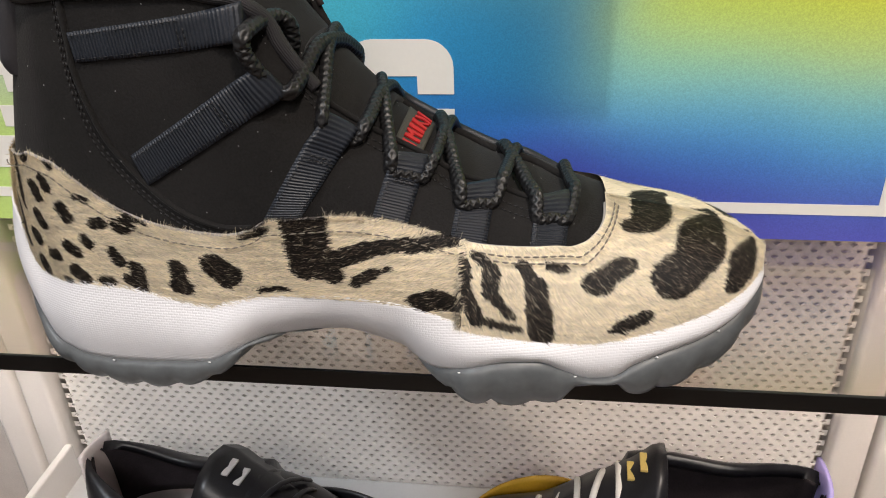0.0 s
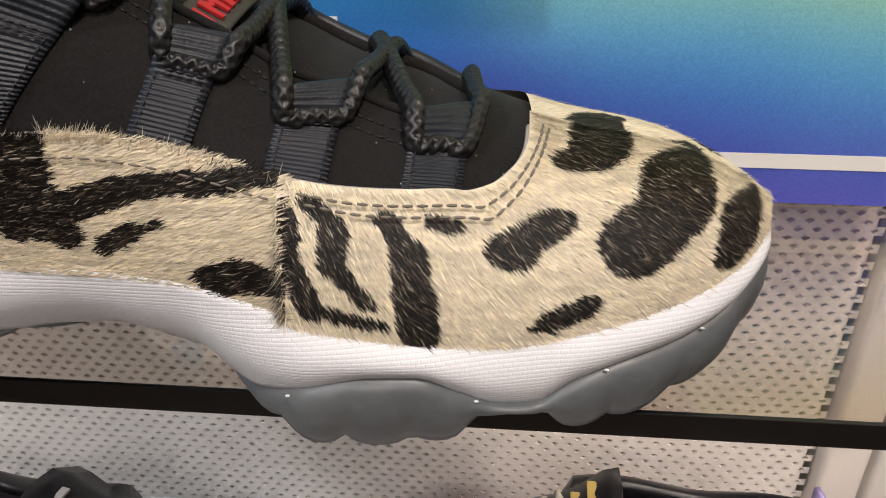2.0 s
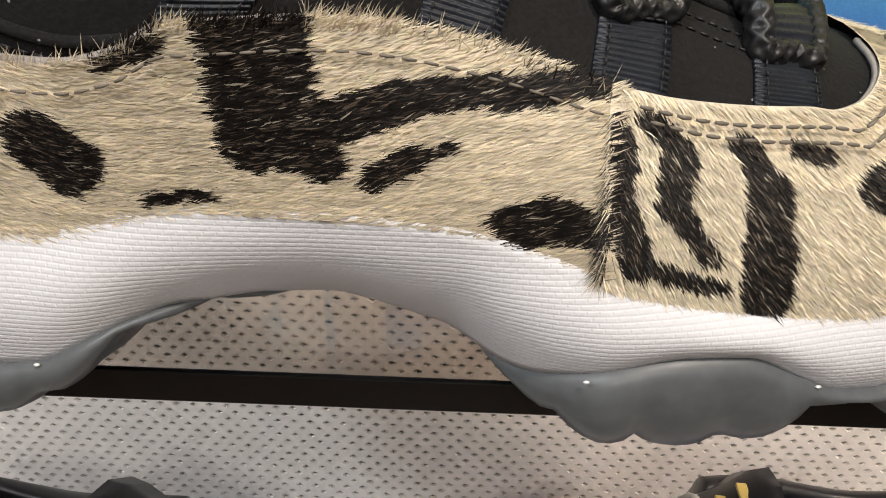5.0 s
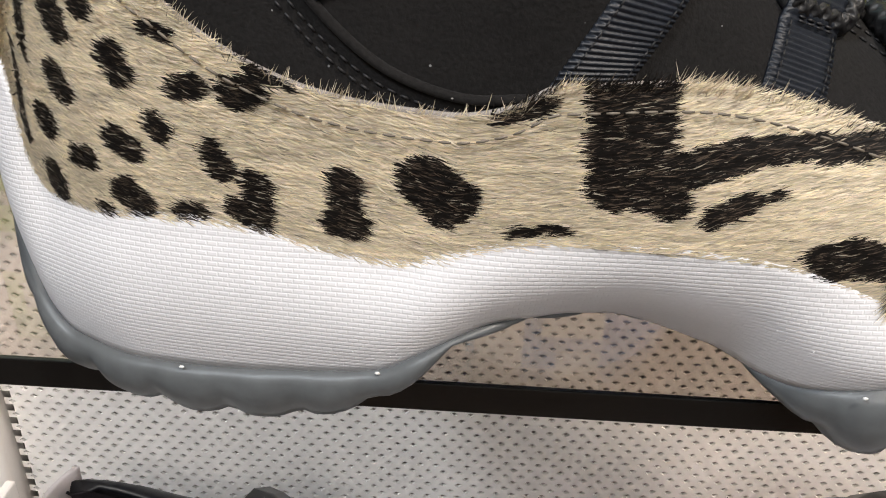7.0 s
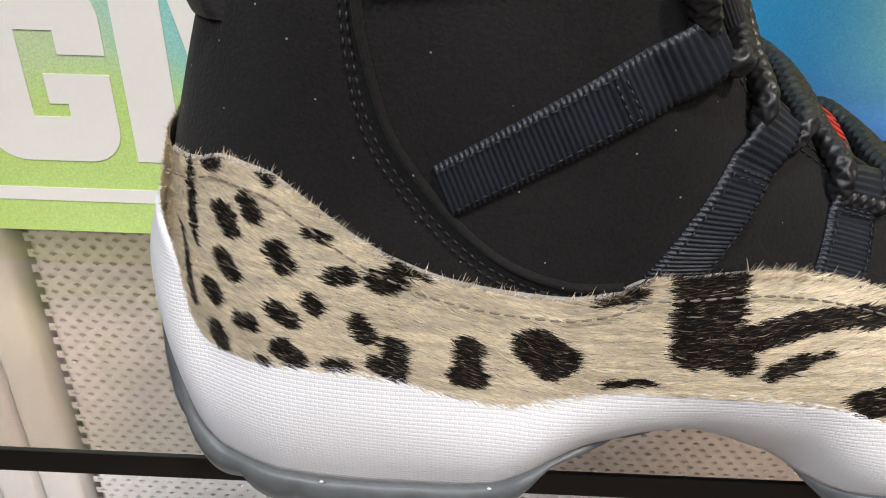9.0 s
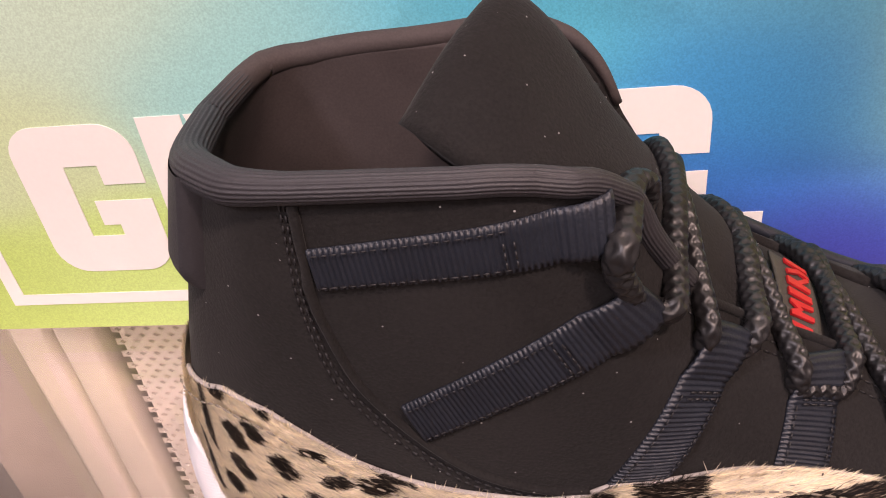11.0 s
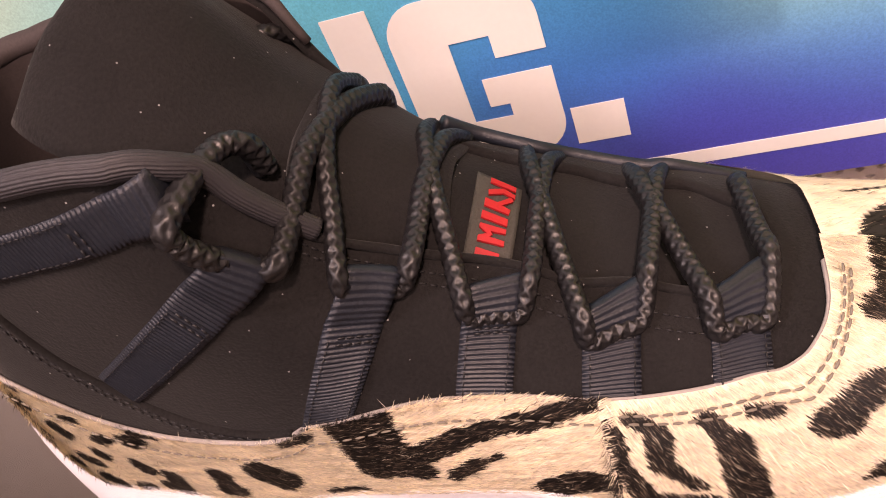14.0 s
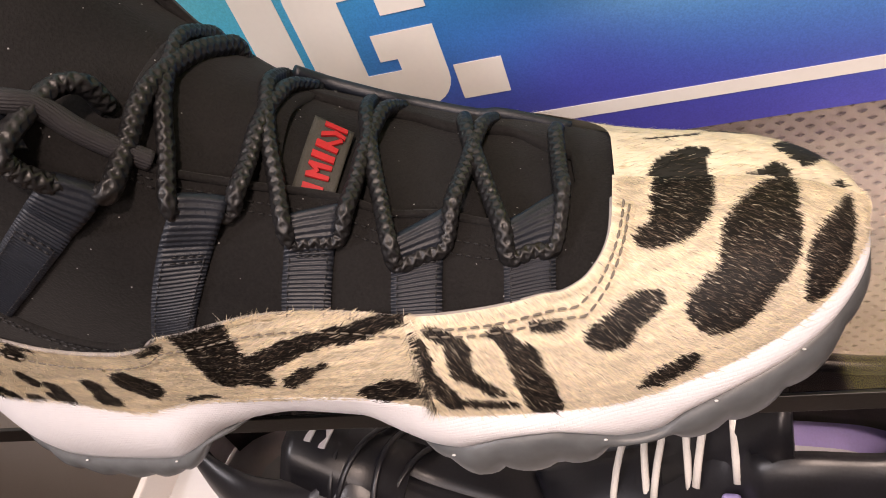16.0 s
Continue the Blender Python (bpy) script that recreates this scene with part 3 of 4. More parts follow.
def fur_material(name, rough):
    m = bpy.data.materials.new(name)
    m.use_nodes = True
    nt = m.node_tree
    n, l = nt.nodes, nt.links
    b = principled(m)
    b.inputs["Roughness"].default_value = rough
    at = n.new("ShaderNodeAttribute")
    at.attribute_name = "coat"
    tc, ns = n.new("ShaderNodeTexCoord"), n.new("ShaderNodeTexNoise")
    ns.inputs["Scale"].default_value, ns.inputs["Detail"].default_value = 220, 5
    mp = n.new("ShaderNodeMapping")
    mp.inputs["Scale"].default_value = (0.35, 1, 2.2)
    l.new(tc.outputs["Object"], mp.inputs["Vector"])
    l.new(mp.outputs[0], ns.inputs["Vector"])
    mr = n.new("ShaderNodeMapRange")
    mr.inputs["From Min"].default_value, mr.inputs["From Max"].default_value = 0.3, 0.7
    mr.inputs["To Min"].default_value, mr.inputs["To Max"].default_value = 0.80, 1.12
    l.new(ns.outputs["Fac"], mr.inputs["Value"])
    sc = n.new("ShaderNodeVectorMath")
    sc.operation = "SCALE"
    l.new(at.outputs["Color"], sc.inputs[0])
    l.new(mr.outputs[0], sc.inputs["Scale"])
    l.new(sc.outputs[0], b.inputs["Base Color"])
    bp = n.new("ShaderNodeBump")
    bp.inputs["Strength"].default_value, bp.inputs["Distance"].default_value = 0.5, 0.0006
    l.new(ns.outputs["Fac"], bp.inputs["Height"])
    l.new(bp.outputs[0], b.inputs["Normal"])
    return m


def on(x, h, out=0.0, side=-1):
    """A point on the upper at length x and height h, lifted by out."""
    d = 0.0006
    f = face_f(x, h)
    a, b = skin(x + d, face_f(x + d, h), side) - skin(x - d, face_f(x - d, h), side), skin(x, min(f + 0.004, 1), side) - skin(x, max(f - 0.004, 0), side)
    n = np.cross(a, b) * (1 if side < 0 else -1)
    return skin(x, f, side) + out * n / max(np.linalg.norm(n), 1e-12)


HIDE, HAIR = fur_material("animal_hide", 0.75), fur_material("animal_hair", 0.55)
principled(HAIR).inputs["Specular IOR Level"].default_value = 0.3
rng = np.random.default_rng(5)


def coat_mesh(name, verts, faces, colours, mat, label):
    me = bpy.data.meshes.new(name)
    me.from_pydata([tuple(v) for v in np.array(verts) - np.array(SHOE.location)], [], faces)
    at = me.attributes.new("coat", "FLOAT_COLOR", "POINT")
    at.data.foreach_set("color", np.c_[np.array(colours), np.ones(len(colours))].ravel())
    me.polygons.foreach_set("use_smooth", [True] * len(me.polygons))
    me.materials.append(mat)
    ob = new(name, me)
    ob.parent = SHOE
    return tagged(ob, label)


def make_fur():
    pieces = (("heel_fur_panel", np.r_[ease(XH + 0.0002, -0.09, 30), np.linspace(-0.0895, SEAM_X, 240)], -1, 64, 0.0014),
              ("toe_fur_panel", np.r_[np.linspace(SEAM_X - 0.0006, 0.1105, 90), np.linspace(0.1107, 0.1138, 36), np.linspace(0.1143, XT - 0.0004, 100)], -1, 90, 0.0021),
              ("inner_fur_panel", np.r_[ease(XH + 0.0002, 0.098, 60), np.linspace(0.099, 0.1155, 26), np.linspace(0.116, XT - 0.0004, 90)], 1, 60, 0.0021))
    for name, xs, side, m, lift in pieces:
        p, n = near_skin(xs, lambda x: mid_hi(x) - 0.0015, lambda x: min(fur_hi(x), ridge_h(x)), m, lift, side)
        k = len(xs)
        lean = np.array([[heel_lean(xs[i], p[i, j, 2] - Z0) for j in range(m)] for i in range(k)]).ravel()
        colours = np.where(fur_black(p.reshape(-1, 3), lean, side)[:, None], DARK, CREAM * 0.88)
        faces = [(i * m + j, (i + 1) * m + j, (i + 1) * m + j + 1, i * m + j + 1) for i in range(k - 1) for j in range(m - 1)]
        coat_mesh(name, p.reshape(-1, 3), faces, colours, HIDE, "cream fur hide with black animal markings")
        # hairs
        count = {"heel_fur_panel": 56000, "toe_fur_panel": 60000}.get(name, 9000)
        tx = np.gradient(p, axis=0)
        tv = np.gradient(p, axis=1)
        area = np.linalg.norm(np.cross(tx, tv), axis=-1)[:-1, :-1]
        pick = rng.choice(area.size, count, p=(area / area.sum()).ravel())
        verts, faces, cols, roots, leans = [], [], [], [], []
        for c in pick:
            i, j = divmod(int(c), m - 1)
            u, w = rng.random(2)
            a = p[i, j] * (1 - u) * (1 - w) + p[i + 1, j] * u * (1 - w) + p[i, j + 1] * (1 - u) * w + p[i + 1, j + 1] * u * w
            x = xs[i]
            no = n[i, j]
            ex = np.array((1.0, 0, 0)) - no * no[0]
            if np.linalg.norm(ex) < 0.25:
                ex = tx[i, j] - no * (no @ tx[i, j])
            ex = ex / max(np.linalg.norm(ex), 1e-9)
            ev = np.cross(ex, no) * (-1 if side < 0 else 1)
            ev = ev if ev @ tv[i, j] > 0 else -ev
            if side > 0 or x < -0.02:
                ang = -8 + 10 * noise.noise(Vector((x * 40, a[2] * 60, 1)))
            elif x < SEAM_X:
                ang = 8 + 240 * (x + 0.02) if x < 0.03 else 20
            else:
                ang = -62 + 420 * (x - SEAM_X) if x < 0.13 else -33.5
            ang = radians(ang + rng.normal(0, 9))
            d = math.cos(ang) * ex + math.sin(ang) * ev
            top = j > m - 4
            length = rng.uniform(0.0017, 0.0034) * (1.0 if x < SEAM_X else 0.9)
            lift_a = radians(rng.normal(13, 5) + (14 if top and rng.random() < 0.5 else 0))
            if rng.random() < 0.02:
                lift_a, length = radians(rng.uniform(25, 48)), length * 1.25
            g1 = a + length * 0.5 * (math.cos(lift_a) * d + math.sin(lift_a) * no)
            g2 = a + length * (math.cos(lift_a * 0.75) * d + math.sin(lift_a * 0.75) * no)
            s = np.cross(d, no)
            s = s / max(np.linalg.norm(s), 1e-9)
            wd = rng.uniform(0.00007, 0.00015)
            q = len(verts)
            verts += [a - s * wd, a + s * wd, g1 - s * wd * 0.8, g1 + s * wd * 0.8, g2]
            faces += [(q, q + 1, q + 3, q + 2), (q + 2, q + 3, q + 4)]
            roots.append(a)
            leans.append(heel_lean(x, a[2] - Z0))
        if name == "heel_fur_panel":
            for x in np.r_[rng.uniform(-0.112, 0.062, 1000), rng.uniform(-0.012, 0.03, 600)]:
                h = fur_hi(float(x)) - rng.uniform(0.0, 0.0022)
                a = on(float(x), h, 0.0014)
                d = np.array((rng.normal(0.45, 0.3), rng.normal(-0.25, 0.18), rng.uniform(0.45, 1.0)))
                d = d / np.linalg.norm(d) * rng.uniform(0.0018, 0.0042)
                q = len(verts)
                s = np.array((0.00009, 0, 0))
                verts += [a - s, a + s, a + d * 0.5 - s * 0.7, a + d * 0.5 + s * 0.7, a + d]
                faces += [(q, q + 1, q + 3, q + 2), (q + 2, q + 3, q + 4)]
                roots.append(a - np.array((0, 0, 0.002)))
                leans.append(heel_lean(float(x), h))
        if name == "toe_fur_panel":
            for h in rng.uniform(mid_hi(SEAM_X) - 0.001, fur_hi(SEAM_X), 900):
                a = on(SEAM_X + rng.uniform(0, 0.0012), h, 0.0022)
                d = np.array((rng.normal(-0.5, 0.3), rng.normal(-0.2, 0.12), rng.normal(-0.8, 0.25)))
                d = d / np.linalg.norm(d) * rng.uniform(0.002, 0.006)
                q = len(verts)
                s = np.array((0.00008, 0, 0.00003))
                verts += [a - s, a + s, a + d * 0.5 - s * 0.7, a + d * 0.5 + s * 0.7, a + d]
                faces += [(q, q + 1, q + 3, q + 2), (q + 2, q + 3, q + 4)]
                roots.append(a + np.array((0.006, 0, 0)) * rng.random())
                leans.append(0.0)
        dark = fur_black(np.array(roots), np.array(leans), side)
        for black in dark:
            tone = rng.uniform(0.70, 1.16)
            col = (DARK * tone if black else CREAM * tone * np.array((1, rng.uniform(0.94, 1.02), rng.uniform(0.86, 1.04))))
            odd = rng.random()
            if not black and odd < 0.035:
                col = CREAM * (0.32 if odd < 0.01 else 0.55)
            # glossy glints on the black hair, put in as brown and pale hair colours
            if black and odd < 0.22:
                col = np.array((0.10, 0.075, 0.055)) * rng.uniform(0.4, 1.6) if odd > 0.03 else CREAM * 0.5
            cols += [col] * 5
        tagged(coat_mesh("hair_coat", verts, faces, cols, HAIR, "short cream and black hairs"), kind="stuff")


make_fur()

CREAM_THREAD = material("cream_thread", (0.20, 0.175, 0.14), 0.6, spread=0.2, fine=900)
BLACK_THREAD = material("black_thread", (0.016, 0.016, 0.018), 0.5, spread=0.2, fine=900)
EDGE = material("raw_suede_edge", (0.36, 0.33, 0.31), 0.9, spread=0.15, fine=1400)


def stitch_row(name, points, mat, parent, length=0.0016, gap=0.0008, r=0.00028, label=""):
    """Short raised stitches along a line."""
    p = np.array(points)
    s = np.r_[0, np.cumsum(np.linalg.norm(np.diff(p, axis=0), axis=1))]
    at = lambda q: np.array([np.interp(q, s, p[:, k]) for k in range(3)])
    bm = bmesh.new()
    q = 0.0
    while q + length < s[-1]:
        tube([at(q), at(q + length / 2), at(q + length)], [r * 0.6, r, r * 0.6], 5, bm)
        q += length + gap
    return part(name, bm, mat, parent, label)


fx = np.linspace(-0.112, 0.0615, 150)
fx2 = np.r_[np.linspace(0.0625, 0.11, 60), np.linspace(0.1105, 0.1136, 16)]
part("hide_edge", tube([on(x, min(fur_hi(x), ridge_h(x)) - 0.0002, 0.0009) for x in np.r_[fx, fx2]], 0.0007, 6), EDGE, SHOE, "pale raw edge of the hide")
stitch_row("hide_stitching", [on(x, fur_hi(x) - 0.0042, 0.0030) for x in fx], CREAM_THREAD, SHOE, 0.0022, 0.0010, 0.0003)
for k in (0.0032, 0.0052):
    stitch_row("toe_stitching", [on(x + k * 0.9, min(fur_hi(x) - k * np.interp(x, [0.1, 0.1115], [1, 0]), ridge_h(x + k * 0.9) - 0.0004), 0.0040) for x in fx2[:-2]], CREAM_THREAD, SHOE, 0.0022, 0.0009, 0.0004)


# ---- seams of the upper ----
seam = spline([(-.0608, .156), (-.0612, .145), (-.0615, .1364), (-.0599, .1265), (-.056, .1125), (-.0494, .1018), (-.0402, .0912), (-.0307, .0842), (-.0188, .0805), (-.008, .081)], 90)
part("heel_panel_edge", tube([on(x + .0008, h + .0004, 0.0002) for x, h in seam], 0.0013, 8, flat=0.7), NUBUCK, SHOE, "raised edge of the heel panel")
for off in (0.0022, 0.0040):
    d = np.gradient(seam, axis=0)
    d = d / np.linalg.norm(d, axis=1)[:, None]
    stitch_row("heel_stitching", [on(x + off * dh, h - off * dx, 0.0003) for (x, h), (dx, dh) in zip(seam, d)], BLACK_THREAD, SHOE)
eye = np.linspace(0.010, 0.100, 100)
part("eyestay_edge", tube([on(x, rim_h(x) - 0.0004, 0.0004) for x in eye], 0.0011, 8), NUBUCK, SHOE, "rolled edge of the lace panel")
for off in (0.0026, 0.0042):
    stitch_row("eyestay_stitching", [on(x, rim_h(x) - off, 0.0002) for x in eye], BLACK_THREAD, SHOE)


# ---- tongue ----
def make_tongue():
    xs = np.linspace(0.010, 0.1045, 60)
    rows = []
    for x in xs:
        f0 = face_f(x, rim_h(x) - 0.006)
        row = [skin(x, f, -1) for f in np.linspace(f0, 0.995, 16)] + [skin(x, f, 1) for f in np.linspace(1.0, f0, 16)]
        rows.append([q - np.array((0, 0, 0.0026)) for q in row])
    m = part("vamp_tongue", grid(rows), NUBUCK, SHOE, "black nubuck tongue under the laces").modifiers.new("thickness", "SOLIDIFY")
    m.thickness, m.offset = 0.002, -1
    stations = [((.034, -.130, .096), (.033, -.103, .1080), (.034, -.082, .098)),
                ((.018, -.131, .109), (.021, -.103, .1200), (.020, -.080, .109)),
                ((.004, -.132, .1255), (.0105, -.103, .1312), (.008, -.079, .123)),
                ((-.014, -.134, .143), (-.002, -.102, .1475), (-.004, -.079, .137)),
                ((-.029, -.135, .153), (-.012, -.101, .164), (-.013, -.081, .151)),
                ((-.039, -.129, .1580), (-.0205, -.101, .1730), (-.019, -.084, .161)),
                ((-.0405, -.124, .1565), (-.0235, -.099, .1720), (-.022, -.086, .161)),
                ((-.036, -.119, .149), (-.021, -.097, .163), (-.020, -.087, .155))]
    cols = [spline([s[k] for s in stations], 44) for k in range(3)]
    rows = []
    for a, b, c in zip(*cols):
        rows.append([q + np.array((0, 0, Z0)) for q in spline([a, 0.45 * a + 0.55 * b + np.array((.0, -.003, .0025)), b, 0.5 * (b + c) + np.array((0, .001, .001)), c], 24)])
    ob = part("tongue", grid(rows), [NUBUCK, LINING], SHOE, "black nubuck tongue folded at its top edge")
    m = ob.modifiers.new("thickness", "SOLIDIFY")
    m.thickness, m.offset, m.material_offset = 0.0055, 0, 1


make_tongue()


# ---- collar ----
def ribbed_tube(points, radii, ribs=16, sides=64, depth=0.05, spin=0.0):
    p = np.array(points)
    rows, run = [], 0.0
    for i in range(len(p)):
        d = p[min(i + 1, len(p) - 1)] - p[max(i - 1, 0)]
        run += np.linalg.norm(p[i] - p[max(i - 1, 0)])
        d /= np.linalg.norm(d)
        s = np.cross(d, (0, 0, 1))
        s /= np.linalg.norm(s)
        u = np.cross(s, d)
        rows.append([p[i] + radii[i] * (1 + depth * math.sin(ribs * a + spin * run)) * (math.cos(a) * s + math.sin(a) * u) for a in np.linspace(0, 2 * math.pi, sides, endpoint=False)])
    bm = grid(rows, close_v=True)
    bm.verts.ensure_lookup_table()
    bm.faces.new(bm.verts[:sides])
    bm.faces.new(bm.verts[-sides:])
    return bm


KNIT = material("dark_knit_collar", (0.026, 0.025, 0.029), 0.6, spread=0.2, fine=1600, bump=0.3)


def make_collar():
    near = [on(x, rim_h(x) + 0.0005, 0.0006 if x > -0.012 else -0.0004) for x in np.r_[np.linspace(0.0135, -0.01, 16), np.linspace(-0.015, -0.108, 40)]]
    back = [skin(x, face_f(x, rim_h(x)), s) for x, s in ((-.113, -1), (-.1165, -1), (-.119, -1), (-.1198, 1), (-.118, 1), (-.115, 1))]
    far = [skin(x, face_f(x, rim_h(x)), 1) + np.array((0, 0, -0.002 * min(1, (x + 0.110) / 0.02) + 0.003 * math.exp(-((x + .012) / .02) ** 2))) for x in np.r_[np.linspace(-0.110, 0.004, 50)]]
    path = spline(near + back, 200)
    r = np.interp(np.linspace(0, 1, 200), [0, 0.08, 0.3, 0.6, 0.8, 0.9, 1], [.0025, .0027, .0028, .0031, .0040, .0042, .0034])
    part("collar_roll", ribbed_tube(path, r, 22, 110, 0.035), KNIT, SHOE, "ribbed dark knit collar roll")
    turned = spline(back[2:] + far, 140)
    part("lining_edge", tube(turned, np.interp(np.linspace(0, 1, 140), [0, .06, .2, .8, 1], [.0034, .0036, .0033, .0030, .0012]), 28), LINING, SHOE, "dark brown lining turned over the edge")
    xs = np.linspace(XH + 0.0003, -0.101, 26)
    for side in (-1, 1):
        p, n = near_skin(xs, lambda x: 0.1285 + 0.05 * (x + 0.12), lambda x: rim_h(x), 20, 0.0, side)
        for i in range(len(xs)):
            for j in range(20):
                e = min(1.0, (len(xs) - 1 - i) / 4.0) * min(1.0, (j + 0.3) / 3.0)
                p[i, j] += n[i, j] * 0.0042 * math.sqrt(e)
        part("heel_pad", grid(p), KNIT, SHOE, "padded knit heel tab")


make_collar()


# ---- webbing straps and their loops ----
NAVY = material("navy_black_webbing", (0.011, 0.0145, 0.022), 0.45, spread=0.25, scale=90, fine=1500, bump=0.3)


def make_strap(corners, loop=0.0, name="webbing_strap"):
    """A ribbed webbing strap on the upper: its start edge, its end edge, and the length of the free loop at its end."""
    (a, b), (c, d) = [np.array(e) for e in corners]
    length = np.linalg.norm(on(*((c + d) / 2)) - on(*((a + b) / 2)))
    n = int(length / 0.00028)
    rows = []
    for i in range(n + 1):
        t = i / n
        run = t * length
        rib = 0.00022 * math.sin(run * 2 * math.pi / 0.00115)
        lift = 0.0011 + rib
        away = length - run
        if loop and away < loop:
            lift += 0.0034 * math.sin(math.pi * 0.55 * (1 - away / loop))
        lo, hi = a + (c - a) * t, b + (d - b) * t
        row = []
        for k, w in enumerate(np.linspace(0, 1, 9)):
            edge = 0.0003 if k in (0, 8) else 0.0
            fray = rng.normal(0, 0.00008) if k in (0, 8) else 0.0
            q = on(*(lo + (hi - lo) * (w + fray * 20)), lift - edge)
            row.append(q)
        rows.append(row)
    if loop:
        last = rows[-1]
        for k in range(1, 6):
            rows.append([q + np.array((0, 0.0012 * k, -0.0006 * k * k * 0.4)) for q in last])
    ob = part(name, grid(rows), NAVY, SHOE, "black ribbed webbing strap")
    m = ob.modifiers.new("thickness", "SOLIDIFY")
    m.thickness, m.offset = 0.0009, -1
    for w in (0.12, 0.88):
        line = [on(*((a + (c - a) * t) + ((b + (d - b) * t) - (a + (c - a) * t)) * w), 0.0017) for t in np.linspace(0.02, 0.72, 40)]
        stitch_row("strap_stitching", line, BLACK_THREAD, ob, 0.0013, 0.0007, 0.00022)
    cross = 0.68
    for t in (cross, cross + 0.035):
        line = [on(*((a + (c - a) * t) + ((b + (d - b) * t) - (a + (c - a) * t)) * w), 0.0018) for w in np.linspace(0.15, 0.85, 12)]
        stitch_row("strap_stitching", line, BLACK_THREAD, ob, 0.0015, 0.0005, 0.0003)
    return ob


make_strap((((-.0584, .1370), (-.0592, .1465)), ((-.0037, .1430), (-.0049, .1540))), 0.008)
make_strap((((-.0423, .0955), (-.0465, .1062)), ((.0060, .1250), (-.0006, .1356))), 0.010)
make_strap((((.0086, .0838), (-.0040, .0830)), ((.0256, .1080), (.0158, .1160))), 0.009)
make_strap((((.0440, .0780), (.0322, .0815)), ((.0490, .0950), (.0377, .0992))), 0.008)
make_strap((((.0709, .0702), (.0587, .0735)), ((.0734, .0846), (.0611, .0866))), 0.007)
make_strap((((.0985, .0668), (.0862, .0690)), ((.0997, .0764), (.0874, .0792))), 0.007)


# ---- laces ----
def lace(points, r=0.0027, name="lace", sides=32):
    """A round braided cord."""
    p = spline(points, max(16, int(sum(np.linalg.norm(np.diff(np.array(points), axis=0), axis=1)) / 0.00034)))
    rows, run = [], 0.0
    prev = None
    for i in range(len(p)):
        d = p[min(i + 1, len(p) - 1)] - p[max(i - 1, 0)]
        run += np.linalg.norm(p[i] - p[max(i - 1, 0)])
        d /= max(np.linalg.norm(d), 1e-9)
        s = np.cross(d, (0, 0, 1)) if prev is None else prev - d * (prev @ d)
        s /= max(np.linalg.norm(s), 1e-9)
        prev = s
        u = np.cross(s, d)
        k = 2 * math.pi * run / 0.0028
        row = []
        for a in np.linspace(0, 2 * math.pi, sides, endpoint=False):
            w = r * (0.90 + 0.13 * max(math.sin(4 * a + k), math.sin(4 * a - k)))
            row.append(p[i] + w * (math.cos(a) * s + 0.82 * math.sin(a) * u))
        rows.append(row)
    bm = grid(rows, close_v=True)
    bm.verts.ensure_lookup_table()
    bm.faces.new(bm.verts[:sides])
    bm.faces.new(bm.verts[-sides:])
    return part(name, bm, LACE, SHOE, "black braided round lace")


FARS = [(.0114, -.0850, .1294), (.0168, -.0863, .1254), (.0255, -.0841, .1114), (.0322, -.0809, .1038), (.0471, -.0812, .0955), (.0543, -.0792, .0902), (.0713, -.0795, .0827), (.0796, -.0799, .0812), (.0972, -.0785, .0715)]
FARS = [np.array((x, y, z + Z0 - 0.0015)) for x, y, z in FARS]


def rise(x, h, top, sag=0.0025):
    """From a loop of webbing up over the tongue to the far side."""
    low = on(x, h, 0.0040)
    run = [low]
    for t in (0.2, 0.4, 0.6, 0.8):
        q = low + (top - low) * t + np.array((0, -0.0012 * math.sin(math.pi * t), 0))
        c, a = (near_y(q[0]) + far_y(q[0])) / 2, (far_y(q[0]) - near_y(q[0])) / 2 - 0.003
        b, e = mid_hi(q[0]) - 0.008, section_e(q[0])
        floor_z = Z0 + b + (ridge_h(q[0]) - b) * (1 - min(abs(q[1] - c) / a, 1) ** (2 / e)) ** (e / 2) + 0.0006
        q[2] = max(q[2] + sag * math.sin(math.pi * t), min(floor_z + 0.0012, q[2] + 0.012))
        run.append(q)
    return run + [top, top + np.array((0.0, 0.0035, -0.0035)), top + np.array((-0.001, 0.004, -0.009))]


def threaded(left, left_top, right, right_top):
    """One run of lace: down from the far side, through a webbing loop, and up again."""
    a, b = rise(*left, left_top), rise(*right, right_top)
    mid = [on(left[0] + (right[0] - left[0]) * t, left[1] + (right[1] - left[1]) * t - 0.0030, 0.0010) for t in (0.12, 0.5, 0.88)]
    lace(a[::-1] + mid + b)


threaded((.0148, .1160), FARS[0], (.0272, .1085), FARS[3])
threaded((.0365, .0990), FARS[2], (.0500, .0940), FARS[5])
threaded((.0602, .0862), FARS[4], (.0745, .0845), FARS[7])
threaded((.0865, .0792), FARS[6], (.1005, .0762), FARS[8])
first = rise(.0068, .1255, FARS[1])
# the loop over the collar roll
k0 = on(-.0015, .1350, 0.0034)
lace(first[::-1] + [on(.005, .1262, .0012), on(.001, .1312, .0012), k0, k0 + np.array((-.002, -.002, .006)), k0 + np.array((-.001, -.001, .011)), np.array((.002, -.1345, Z0 + .1475)), np.array((.0055, -.1285, Z0 + .144)), np.array((.005, -.126, Z0 + .136))], 0.0031)
lace([np.array((-.012, -.086, Z0 + .1445)), np.array((-.008, -.0865, Z0 + .1462)), np.array((-.0035, -.083, Z0 + .1452)), np.array((-.001, -.077, Z0 + .139))], 0.0026)
